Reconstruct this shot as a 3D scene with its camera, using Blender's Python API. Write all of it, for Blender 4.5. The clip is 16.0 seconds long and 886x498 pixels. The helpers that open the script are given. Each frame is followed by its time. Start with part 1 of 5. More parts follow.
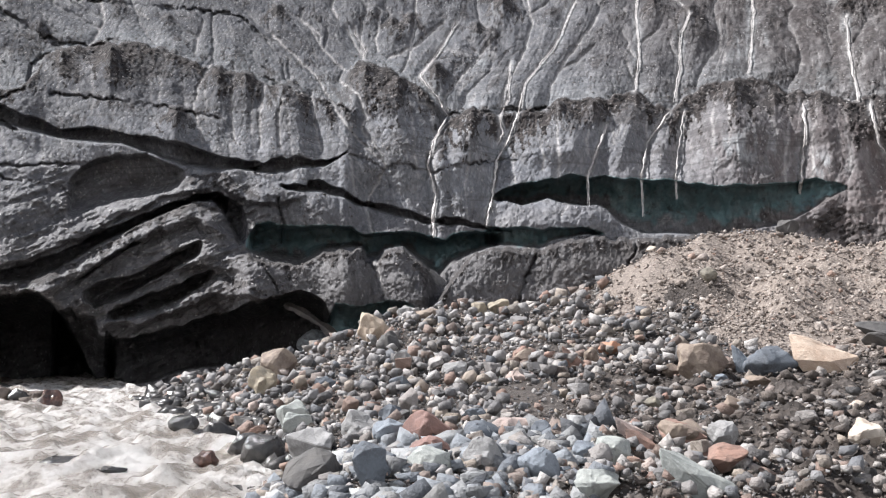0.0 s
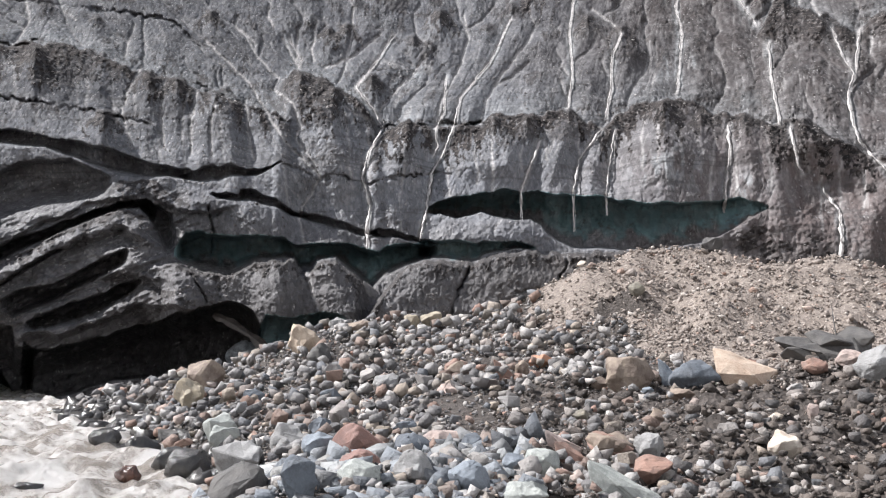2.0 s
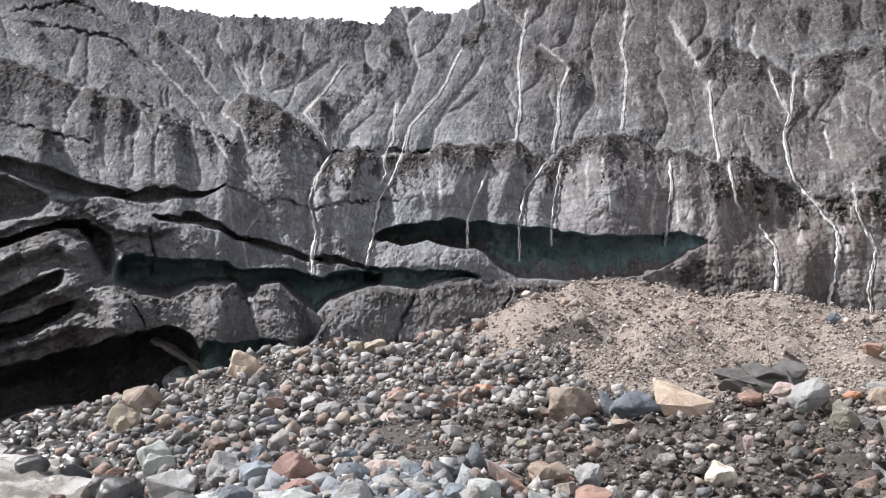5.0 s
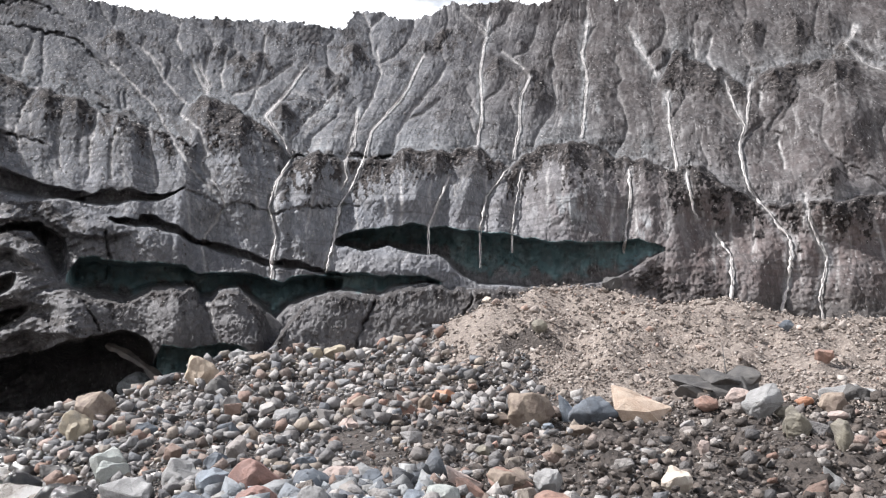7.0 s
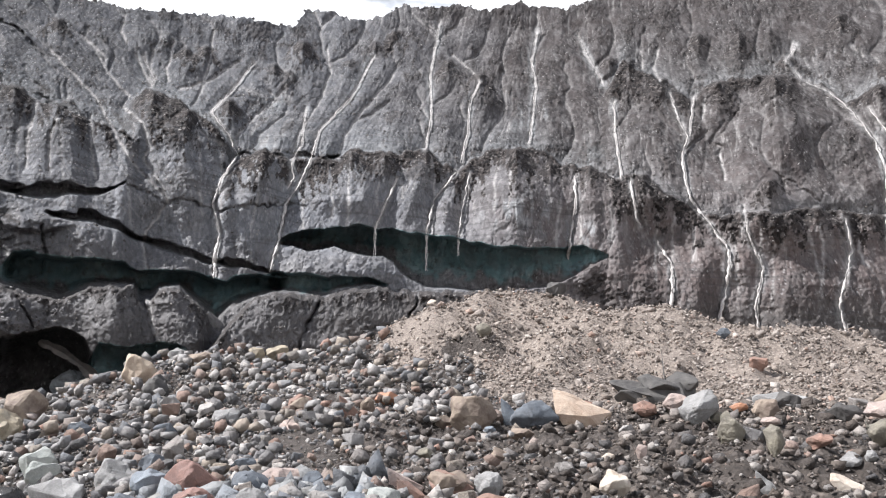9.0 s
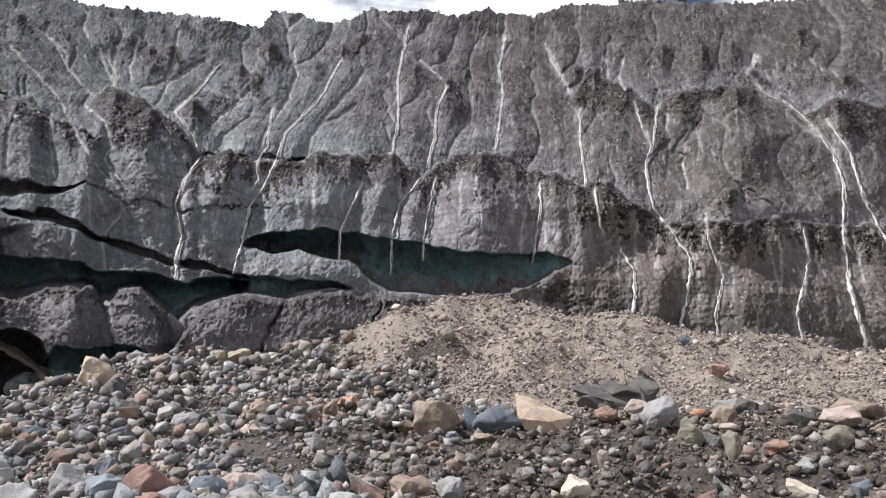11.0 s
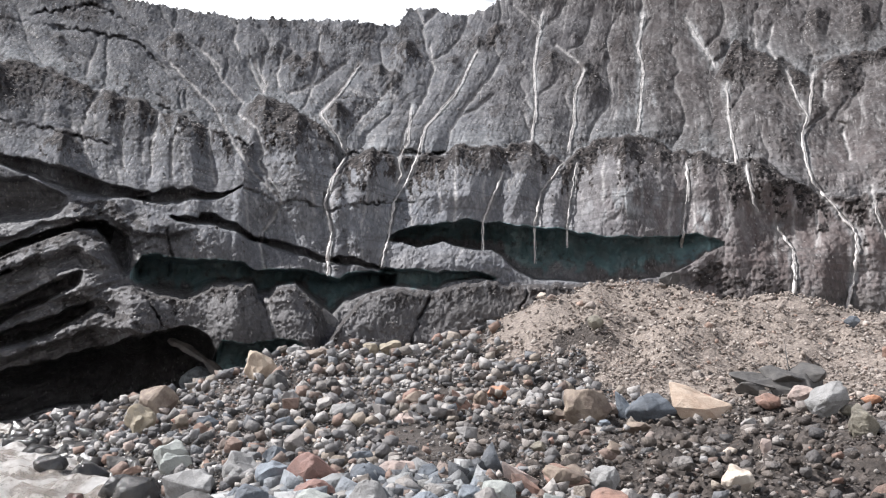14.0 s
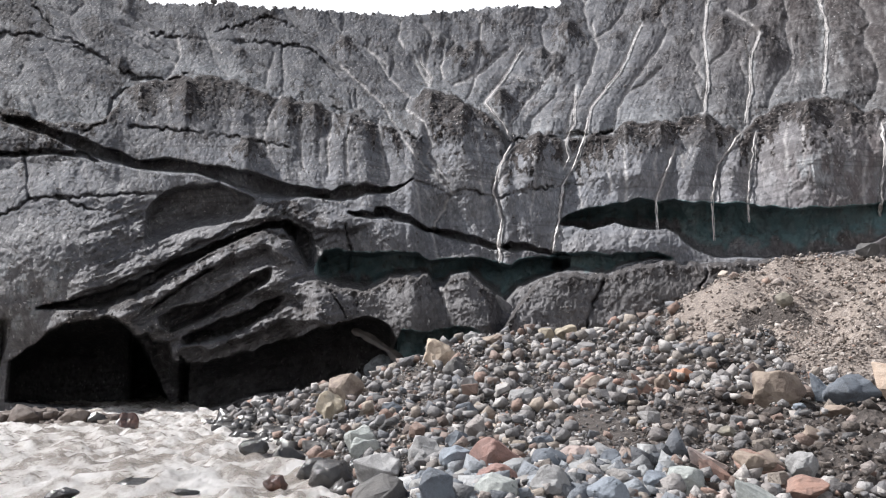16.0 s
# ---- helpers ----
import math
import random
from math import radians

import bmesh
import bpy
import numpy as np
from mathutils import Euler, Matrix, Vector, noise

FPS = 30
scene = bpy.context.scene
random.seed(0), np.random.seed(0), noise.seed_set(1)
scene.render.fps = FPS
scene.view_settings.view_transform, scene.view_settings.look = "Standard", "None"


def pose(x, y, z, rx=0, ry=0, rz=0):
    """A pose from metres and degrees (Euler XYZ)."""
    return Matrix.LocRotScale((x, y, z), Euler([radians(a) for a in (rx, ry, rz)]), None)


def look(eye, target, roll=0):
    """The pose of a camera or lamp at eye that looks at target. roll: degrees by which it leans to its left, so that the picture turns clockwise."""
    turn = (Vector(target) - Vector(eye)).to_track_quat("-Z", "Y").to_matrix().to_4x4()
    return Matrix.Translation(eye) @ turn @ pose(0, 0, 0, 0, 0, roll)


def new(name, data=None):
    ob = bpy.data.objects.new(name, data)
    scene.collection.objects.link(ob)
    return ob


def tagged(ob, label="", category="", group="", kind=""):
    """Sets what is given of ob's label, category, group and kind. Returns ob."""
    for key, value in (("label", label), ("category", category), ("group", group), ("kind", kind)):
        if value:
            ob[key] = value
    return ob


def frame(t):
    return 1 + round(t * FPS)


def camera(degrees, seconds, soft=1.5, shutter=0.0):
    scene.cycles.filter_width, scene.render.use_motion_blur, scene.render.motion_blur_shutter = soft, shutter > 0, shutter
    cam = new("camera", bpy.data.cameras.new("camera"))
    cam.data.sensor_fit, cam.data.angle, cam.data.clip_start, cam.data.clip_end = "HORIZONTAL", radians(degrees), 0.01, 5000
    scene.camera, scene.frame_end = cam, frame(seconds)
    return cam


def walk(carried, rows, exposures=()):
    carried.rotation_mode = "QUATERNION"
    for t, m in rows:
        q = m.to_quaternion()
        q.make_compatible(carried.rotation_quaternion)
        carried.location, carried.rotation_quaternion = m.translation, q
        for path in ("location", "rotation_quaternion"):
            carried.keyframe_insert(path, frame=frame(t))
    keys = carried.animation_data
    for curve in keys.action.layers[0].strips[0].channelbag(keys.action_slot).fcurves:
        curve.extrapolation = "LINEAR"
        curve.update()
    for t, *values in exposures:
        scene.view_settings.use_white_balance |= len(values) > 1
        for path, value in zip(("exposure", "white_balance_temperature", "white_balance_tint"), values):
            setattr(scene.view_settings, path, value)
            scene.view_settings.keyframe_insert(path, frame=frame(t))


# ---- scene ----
EYE = (0.0, 0.0, 2.5)          # hand-held from one spot on the gravel bank


def aim(bearing, rise, lean):
    """A pose at the standpoint: bearing clockwise from +y, rise above level, lean to the left, in degrees."""
    b, e = radians(bearing), radians(rise)
    way = (math.sin(b) * math.cos(e), math.cos(b) * math.cos(e), math.sin(e))
    return look(EYE, [p + 10 * q for p, q in zip(EYE, way)], lean)


cam = camera(56.44, 16.0, soft=1.15)
walk(cam, [
    (0, aim(-0, 7.5, -0.75)),
    (0.5, aim(1.552, 7.805, -0.754)),
    (1, aim(3.195, 8.135, -0.443)),
    (1.5, aim(4.209, 8.063, -0.219)),
    (2, aim(4.659, 8.306, -0.551)),
    (2.5, aim(5.482, 8.747, -0.875)),
    (3, aim(6.572, 9.11, -0.817)),
    (3.5, aim(7.134, 9.475, -0.602)),
    (6, aim(9.894, 10.501, 0.017)),
    (6.5, aim(10.731, 10.597, -0.109)),
    (7, aim(11.221, 10.617, -0.058)),
    (7.5, aim(12.043, 10.671, 0.069)),
    (8, aim(13.042, 10.681, 0.256)),
    (8.5, aim(14.011, 10.791, 0.474)),
    (9, aim(15.009, 10.808, 0.558)),
    (9.5, aim(16.063, 10.836, 0.845)),
    (10, aim(17.271, 10.821, 1.037)),
    (12.5, aim(17.546, 11.647, 0.672)),
    (13, aim(16.609, 11.438, 0.785)),
    (13.5, aim(12.817, 10.71, 0.899)),
    (14, aim(7.388, 10.317, 0.328)),
    (14.5, aim(2.548, 10.055, -0.186)),
    (15, aim(-0.77, 9.561, -0.558)),
    (15.5, aim(-2.77, 9.308, -0.537)),
    (16, aim(-4.607, 9.322, -0.361)),
], exposures=[(0, 0.95, 6300, 11), (3.5, 0.93, 6300, 11), (9, 0.92, 6300, 11), (10.2, 0.83, 6300, 11), (12.4, 0.42, 6300, 11), (13, 0.44, 6300, 11), (14, 0.84, 6300, 11), (16, 0.8, 6300, 11)])

# ---- light ----
SUN_BEARING, SUN_RISE = -80.0, 50.0
world = bpy.data.worlds.new("sky")
scene.world = world
world.use_nodes = True
nt = world.node_tree
nt.nodes.clear()
w_out, w_bg = nt.nodes.new("ShaderNodeOutputWorld"), nt.nodes.new("ShaderNodeBackground")
sky = nt.nodes.new("ShaderNodeTexSky")
sky.sky_type, sky.sun_disc = "NISHITA", False
sky.sun_elevation, sky.sun_rotation = radians(SUN_RISE), radians(SUN_BEARING)
sky.altitude, sky.dust_density = 800, 1.0
cloud_co, cloud_map = nt.nodes.new("ShaderNodeTexCoord"), nt.nodes.new("ShaderNodeMapping")
cloud_map.inputs["Scale"].default_value = (1.0, 1.0, 2.4)
cloud_map.inputs["Location"].default_value = (0.35, 0.1, 0.2)
cloud_noise, cloud_ramp = nt.nodes.new("ShaderNodeTexNoise"), nt.nodes.new("ShaderNodeValToRGB")
cloud_noise.inputs["Scale"].default_value, cloud_noise.inputs["Detail"].default_value = 3.2, 7
cloud_noise.inputs["Roughness"].default_value = 0.55
cloud_ramp.color_ramp.elements[0].position, cloud_ramp.color_ramp.elements[1].position = 0.46, 0.54
cloud_mix = nt.nodes.new("ShaderNodeMix")
cloud_mix.data_type = "RGBA"
cloud_mix.inputs["B"].default_value = (19.0, 19.2, 19.6, 1)
nt.links.new(cloud_co.outputs["Generated"], cloud_map.inputs["Vector"])
nt.links.new(cloud_map.outputs["Vector"], cloud_noise.inputs["Vector"])
# clouds bank up towards the horizon and thin out overhead
cloud_xyz, cloud_bank, cloud_sum = nt.nodes.new("ShaderNodeSeparateXYZ"), nt.nodes.new("ShaderNodeMapRange"), nt.nodes.new("ShaderNodeMath")
for key, value in (("From Min", 0.35), ("From Max", 0.85), ("To Min", 0.13), ("To Max", -0.14)):
    cloud_bank.inputs[key].default_value = value
nt.links.new(cloud_co.outputs["Generated"], cloud_xyz.inputs["Vector"])
nt.links.new(cloud_xyz.outputs["Z"], cloud_bank.inputs["Value"])
nt.links.new(cloud_noise.outputs["Fac"], cloud_sum.inputs[0])
nt.links.new(cloud_bank.outputs["Result"], cloud_sum.inputs[1])
nt.links.new(cloud_sum.outputs["Value"], cloud_ramp.inputs["Fac"])
nt.links.new(cloud_ramp.outputs["Color"], cloud_mix.inputs["Factor"])
nt.links.new(sky.outputs["Color"], cloud_mix.inputs["A"])
nt.links.new(cloud_mix.outputs["Result"], w_bg.inputs["Color"])
nt.links.new(w_bg.outputs["Background"], w_out.inputs["Surface"])
w_bg.inputs["Strength"].default_value = 0.04
sun = new("sun", bpy.data.lights.new("sun", "SUN"))
sun.data.energy, sun.data.angle, sun.data.color = 5.0, radians(0.53), (1.0, 0.975, 0.945)
b, e = radians(SUN_BEARING), radians(SUN_RISE)
sun.matrix_world = look((0, 0, 0), (-math.sin(b) * math.cos(e), -math.cos(b) * math.cos(e), -math.sin(e)))


# ---- materials ----
class Nodes:
    """A short hand for building node materials."""

    def __init__(self, name):
        self.mat = bpy.data.materials.new(name)
        self.mat.use_nodes = True
        self.tree = self.mat.node_tree
        self.bsdf = self.tree.nodes["Principled BSDF"]
        self.pos = self.make("ShaderNodeTexCoord").outputs["Object"]

    def make(self, kind, **kw):
        n = self.tree.nodes.new(kind)
        for key, value in kw.items():
            n.inputs[key].default_value = value
        return n

    def link(self, a, b_in):
        self.tree.links.new(a, b_in)

    def stretch(self, scale):
        m = self.make("ShaderNodeMapping", Scale=scale)
        self.link(self.pos, m.inputs["Vector"])
        return m.outputs["Vector"]

    def noise(self, scale, detail=4, rough=0.55, vec=None):
        n = self.make("ShaderNodeTexNoise", Scale=scale, Detail=detail, Roughness=rough)
        self.link(vec or self.pos, n.inputs["Vector"])
        return n.outputs["Fac"]

    def cells(self, scale, vec=None):
        n = self.make("ShaderNodeTexVoronoi", Scale=scale)
        self.link(vec or self.pos, n.inputs["Vector"])
        return n.outputs["Color"], n.outputs["Distance"]

    def ramp(self, fac, stops):
        n = self.make("ShaderNodeValToRGB")
        el = n.color_ramp.elements
        while len(el) < len(stops):
            el.new(0.5)
        for k, (at, c) in enumerate(stops):
            el[k].position = at
            el[k].color = (*c, 1) if len(c) == 3 else c
        self.link(fac, n.inputs["Fac"])
        return n.outputs["Color"]

    def mix(self, fac, a, b_col, blend="MIX"):
        n = self.make("ShaderNodeMix")
        n.data_type, n.blend_type = "RGBA", blend
        for key, v in (("Factor", fac), ("A", a), ("B", b_col)):
            if isinstance(v, (int, float)):
                n.inputs[key].default_value = v
            elif isinstance(v, tuple):
                n.inputs[key].default_value = (*v, 1)
            else:
                self.link(v, n.inputs[key])
        return n.outputs["Result"]

    def bump(self, height, strength, distance, under=None):
        n = self.make("ShaderNodeBump", Strength=strength, Distance=distance)
        self.link(height, n.inputs["Height"])
        if under:
            self.link(under, n.inputs["Normal"])
        return n.outputs["Normal"]

    def done(self, colour, rough, normal=None):
        for key, v in (("Base Color", colour), ("Roughness", rough), ("Normal", normal)):
            if isinstance(v, (int, float)):
                self.bsdf.inputs[key].default_value = v
            elif isinstance(v, tuple):
                self.bsdf.inputs[key].default_value = (*v, 1)
            elif v is not None:
                self.link(v, self.bsdf.inputs[key])
        return self.mat


def dirty_ice():
    """Glacier ice under a skin of grit: grey, browner towards the east end, with caps of dark debris, silt in the
    rills, and old blue-green ice where it is washed. Shade at the west end is put into the colour.
    """
    m = Nodes("dirty_ice")

    def share(name):
        n = m.make("ShaderNodeAttribute")
        n.attribute_name = name
        return n.outputs["Fac"]

    xyz = m.make("ShaderNodeSeparateXYZ")
    m.link(m.pos, xyz.inputs["Vector"])
    east = m.make("ShaderNodeMapRange", **{"From Min": 5.0, "From Max": 50.0})
    m.link(xyz.outputs["X"], east.inputs["Value"])
    big = m.noise(0.06, 5, 0.6)
    streak = m.noise(1.0, 5, 0.6, m.stretch((1.1, 1.1, 0.12)))
    grain = m.noise(3.2, 5, 0.75, m.stretch((1.0, 0.42, 0.45)))
    col = m.mix(m.ramp(big, [(0.35, (0, 0, 0)), (0.65, (1, 1, 1))]), (0.175, 0.184, 0.204), (0.25, 0.254, 0.268))
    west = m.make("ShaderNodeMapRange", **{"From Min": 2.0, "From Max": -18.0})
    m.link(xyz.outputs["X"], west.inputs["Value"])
    high = m.make("ShaderNodeMapRange", **{"From Min": 19.0, "From Max": 28.0})
    m.link(xyz.outputs["Z"], high.inputs["Value"])
    col = m.mix(m.mix(1.0, m.mix(0.4, high.outputs["Result"], m.noise(0.15, 3)), (0.92, 0.92, 0.92), "MULTIPLY"), col, (0.055, 0.056, 0.063))
    # the upper west slope turns from the sun; that shade is mixed into the colour
    upper_west_shade = m.mix(1.0, m.mix(1.0, west.outputs["Result"], high.outputs["Result"], "MULTIPLY"), (0.95, 0.95, 0.95), "MULTIPLY")
    col = m.mix(upper_west_shade, col, (0.06, 0.063, 0.073))
    wander = m.mix(0.4, east.outputs["Result"], m.noise(0.09, 3))
    col = m.mix(m.ramp(wander, [(0.28, (0, 0, 0)), (0.58, (1, 1, 1))]), col, m.mix(high.outputs["Result"], (0.108, 0.085, 0.08), (0.05, 0.041, 0.039)))
    col = m.mix(m.ramp(streak, [(0.42, (0, 0, 0)), (0.75, (0.5, 0.5, 0.5))]), col, (0.25, 0.242, 0.24))
    # shade on the low west end, put into the base colour
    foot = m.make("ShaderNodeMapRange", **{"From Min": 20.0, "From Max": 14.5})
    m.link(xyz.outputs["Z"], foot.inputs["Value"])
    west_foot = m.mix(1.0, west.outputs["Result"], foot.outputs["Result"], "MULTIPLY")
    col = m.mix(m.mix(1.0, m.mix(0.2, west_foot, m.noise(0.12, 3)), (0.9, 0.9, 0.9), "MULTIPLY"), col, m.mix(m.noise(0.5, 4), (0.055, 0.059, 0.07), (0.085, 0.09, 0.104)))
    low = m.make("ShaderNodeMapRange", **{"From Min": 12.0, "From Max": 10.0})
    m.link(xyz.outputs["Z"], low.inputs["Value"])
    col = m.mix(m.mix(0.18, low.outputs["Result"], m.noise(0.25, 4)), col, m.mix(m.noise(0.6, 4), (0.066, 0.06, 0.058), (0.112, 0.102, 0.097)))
    # wet ice is darker, and this tone also holds the lower west face's shade
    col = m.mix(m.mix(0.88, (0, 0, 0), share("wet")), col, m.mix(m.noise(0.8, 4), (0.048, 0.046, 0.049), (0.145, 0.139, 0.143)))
    col = m.mix(share("pale"), col, (0.34, 0.36, 0.37))
    col = m.mix(share("silt"), col, (0.4, 0.385, 0.375))
    gritty = m.ramp(m.noise(0.22, 4, 0.65, m.stretch((1.0, 1.0, 0.7))), [(0.47, (0.08, 0.08, 0.08)), (0.64, (1, 1, 1))])
    gritty = m.mix(m.mix(1.0, west.outputs["Result"], (0.65, 0.65, 0.65), "MULTIPLY"), gritty, (1, 1, 1))
    col = m.mix(m.mix(1.0, m.ramp(grain, [(0.38, (0.6, 0.6, 0.6)), (0.48, (0, 0, 0))]), gritty, "MULTIPLY"), col, (0.045, 0.041, 0.04))
    for size, least, most in ((2.6, 0.88, 1.12), (6.0, 0.82, 1.22)):
        tint, _ = m.cells(size, m.stretch((1.0, 0.42, 0.45)))
        one = m.make("ShaderNodeSeparateColor")
        m.link(tint, one.inputs["Color"])
        col = m.mix(1.0, col, m.ramp(one.outputs["Red"], [(0.0, (least,) * 3), (0.6, (1, 1, 1)), (1.0, (most,) * 3)]), "MULTIPLY")
    strata = m.noise(1.0, 1, 0.5, m.stretch((0.04, 0.04, 0.9)))
    col = m.mix(m.ramp(strata, [(0.47, (0, 0, 0)), (0.5, (0.45, 0.45, 0.45)), (0.53, (0, 0, 0))]), col, (0.055, 0.052, 0.052))
    _, chips = m.cells(2.6, m.stretch((1.0, 0.5, 0.55)))
    col = m.mix(m.mix(1.0, m.ramp(chips, [(0.15, (0.6, 0.6, 0.6)), (0.22, (0, 0, 0))]), gritty, "MULTIPLY"), col, (0.36, 0.35, 0.35))
    clod, _ = m.cells(3.0)
    clod_one = m.make("ShaderNodeSeparateColor")
    m.link(clod, clod_one.inputs["Color"])
    col = m.mix(share("debris"), col, m.ramp(clod_one.outputs["Red"], [(0.0, (0.014, 0.013, 0.013)), (0.55, (0.038, 0.033, 0.032)), (0.85, (0.055, 0.047, 0.044)), (1.0, (0.12, 0.11, 0.107))]))
    ice = m.ramp(m.noise(0.35, 6, 0.6), [(0.3, (0.07, 0.12, 0.132)), (0.55, (0.14, 0.22, 0.23)), (0.75, (0.29, 0.37, 0.365))])
    ice = m.mix(m.ramp(m.noise(1.2, 6, 0.65), [(0.54, (0, 0, 0)), (0.68, (0.8, 0.8, 0.8))]), ice, (0.07, 0.075, 0.075))
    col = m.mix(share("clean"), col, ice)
    rough = m.ramp(m.noise(0.35, 4), [(0.38, (0.7, 0.7, 0.7)), (0.62, (0.95, 0.95, 0.95))])
    rough = m.mix(share("wet"), rough, m.ramp(m.noise(1.5, 4), [(0.32, (0.3, 0.3, 0.3)), (0.5, (0.75, 0.75, 0.75))]))
    rough = m.mix(share("debris"), rough, (0.95, 0.95, 0.95))
    m.link(m.mix(share("wet"), (0.2, 0.2, 0.2), (0.45, 0.45, 0.45)), m.bsdf.inputs["Specular IOR Level"])
    n1 = m.bump(m.noise(1.4, 6, 0.65), 0.4, 0.2)
    n2 = m.bump(m.mix(1.0, chips, gritty, "MULTIPLY"), 0.6, 0.2, n1)
    n3 = m.bump(m.mix(1.0, grain, gritty, "MULTIPLY"), 1.0, 0.3, n2)
    return m.done(col, rough, n3)


def grit(name, dark, light, specks):
    m = Nodes(name)
    col = m.mix(m.noise(0.35, 5, 0.6), dark, light)
    cell, dist = m.cells(9.0)
    grey = m.make("ShaderNodeSeparateColor")
    m.link(cell, grey.inputs["Color"])
    col = m.mix(0.55, col, m.ramp(grey.outputs["Red"], specks))
    fine = m.noise(22, 5, 0.7)
    col = m.mix(m.ramp(fine, [(0.3, (0.7, 0.7, 0.7)), (0.55, (0, 0, 0))]), col, tuple(0.5 * v for v in dark))
    n1 = m.bump(dist, 0.8, 0.07)
    return m.done(col, 0.88, m.bump(fine, 0.7, 0.05, n1))


def stone(name, per, tones=None):
    """Mixed moraine stones: greys, blue-greys, rust, tan and pink; per: where the random value comes from."""
    m = Nodes(name)
    if per == "object":
        rnd = m.make("ShaderNodeObjectInfo").outputs["Random"]
    else:
        rnd = m.make("ShaderNodeNewGeometry").outputs["Random Per Island"]
    tone = m.ramp(rnd, tones or [(0.0, (0.05, 0.05, 0.053)), (0.12, (0.165, 0.16, 0.16)), (0.25, (0.36, 0.35, 0.345)), (0.36, (0.12, 0.13, 0.146)),
                        (0.48, (0.24, 0.22, 0.208)), (0.58, (0.48, 0.465, 0.45)), (0.66, (0.17, 0.135, 0.118)), (0.74, (0.28, 0.185, 0.145)), (0.78, (0.2, 0.19, 0.18)),
                        (0.86, (0.36, 0.305, 0.25)), (0.92, (0.09, 0.09, 0.097)), (0.97, (0.52, 0.49, 0.46)), (1.0, (0.3, 0.16, 0.115))])
    shift = m.make("ShaderNodeVectorMath")
    shift.operation = "ADD"
    m.link(m.pos, shift.inputs[0])
    m.link(rnd, shift.inputs[1])
    v = shift.outputs["Vector"]
    blotch = m.noise(3.5, 5, 0.65, v)
    col = m.mix(m.ramp(blotch, [(0.35, (0.55, 0.55, 0.55)), (0.6, (0, 0, 0))]), tone, m.mix(0.5, tone, (0.09, 0.08, 0.07)))
    fine = m.noise(28, 5, 0.7, v)
    col = m.mix(m.ramp(fine, [(0.54, (0, 0, 0)), (0.8, (0.3, 0.3, 0.3))]), col, (0.4, 0.385, 0.37))
    col = m.mix(1.0, col, (0.98, 0.965, 0.955), "MULTIPLY")
    n1 = m.bump(m.noise(7, 5, 0.6, v), 0.8, 0.1)
    return m.done(col, 0.82, m.bump(fine, 0.5, 0.02, n1))


def plain_stone(name, main, stain, amount=0.5, rough=0.8):
    m = Nodes(name)
    col = m.mix(m.ramp(m.noise(2.6, 6, 0.65), [(0.5 - 0.3 * amount, (1, 1, 1)), (0.62, (0, 0, 0))]), main, stain)
    fine = m.noise(30, 5, 0.7)
    col = m.mix(m.ramp(fine, [(0.45, (0, 0, 0)), (0.8, (0.5, 0.5, 0.5))]), col, tuple(min(0.7, 1.5 * c) for c in main))
    n1 = m.bump(m.noise(5, 6, 0.6), 0.6, 0.08)
    return m.done(col, rough, m.bump(fine, 0.5, 0.02, n1))


def torrent():
    """Milky meltwater broken into foam."""
    m = Nodes("torrent")
    v = m.stretch((1.0, 0.8, 1.0))
    foam = m.noise(0.9, 9, 0.72, v)
    col = m.ramp(foam, [(0.38, (0.36, 0.315, 0.275)), (0.48, (0.5, 0.455, 0.415)), (0.58, (0.74, 0.71, 0.68))])
    rough = m.ramp(foam, [(0.4, (0.1, 0.1, 0.1)), (0.6, (0.55, 0.55, 0.55))])
    n1 = m.bump(m.noise(2.2, 8, 0.75, v), 1.0, 0.45)
    return m.done(col, rough, m.bump(m.noise(9, 5, 0.7), 0.7, 0.08, n1))


def falling_water():
    m = Nodes("falling_water")
    f = m.noise(1.5, 5, 0.6, m.stretch((6.0, 6.0, 0.7)))
    return m.done(m.ramp(f, [(0.35, (0.3, 0.275, 0.26)), (0.65, (0.66, 0.63, 0.61))]), 0.35, m.bump(f, 0.6, 0.05))


ICE = dirty_ice()
SPECKS = [(0.0, (0.12, 0.1, 0.09)), (0.5, (0.235, 0.198, 0.172)), (0.8, (0.31, 0.26, 0.22)), (1.0, (0.43, 0.38, 0.34))]
GRAVEL = grit("moraine_gravel", (0.15, 0.12, 0.1), (0.25, 0.206, 0.173), SPECKS)
DARK_GRIT = grit("dark_grit", (0.028, 0.021, 0.017), (0.068, 0.051, 0.041), [(0.0, (0.025, 0.022, 0.02)), (0.6, (0.07, 0.058, 0.05)), (1.0, (0.15, 0.13, 0.12))])
STONE_ONE, STONE_MANY = stone("moraine_stone", "object"), stone("moraine_stones", "island")
COBBLE_MANY = stone("river_cobbles", "island", [(0.0, (0.07, 0.075, 0.085)), (0.2, (0.17, 0.19, 0.215)), (0.4, (0.28, 0.305, 0.33)), (0.55, (0.2, 0.205, 0.21)), (0.7, (0.4, 0.415, 0.42)),
                                                (0.8, (0.24, 0.185, 0.155)), (0.9, (0.3, 0.3, 0.29)), (1.0, (0.12, 0.13, 0.15))])
MOUND_MANY = stone("mound_pebbles", "island", [(0.0, (0.1, 0.083, 0.072)), (0.25, (0.27, 0.228, 0.197)), (0.5, (0.39, 0.342, 0.308)), (0.7, (0.21, 0.175, 0.152)), (0.88, (0.52, 0.475, 0.435)), (1.0, (0.34, 0.235, 0.185))])
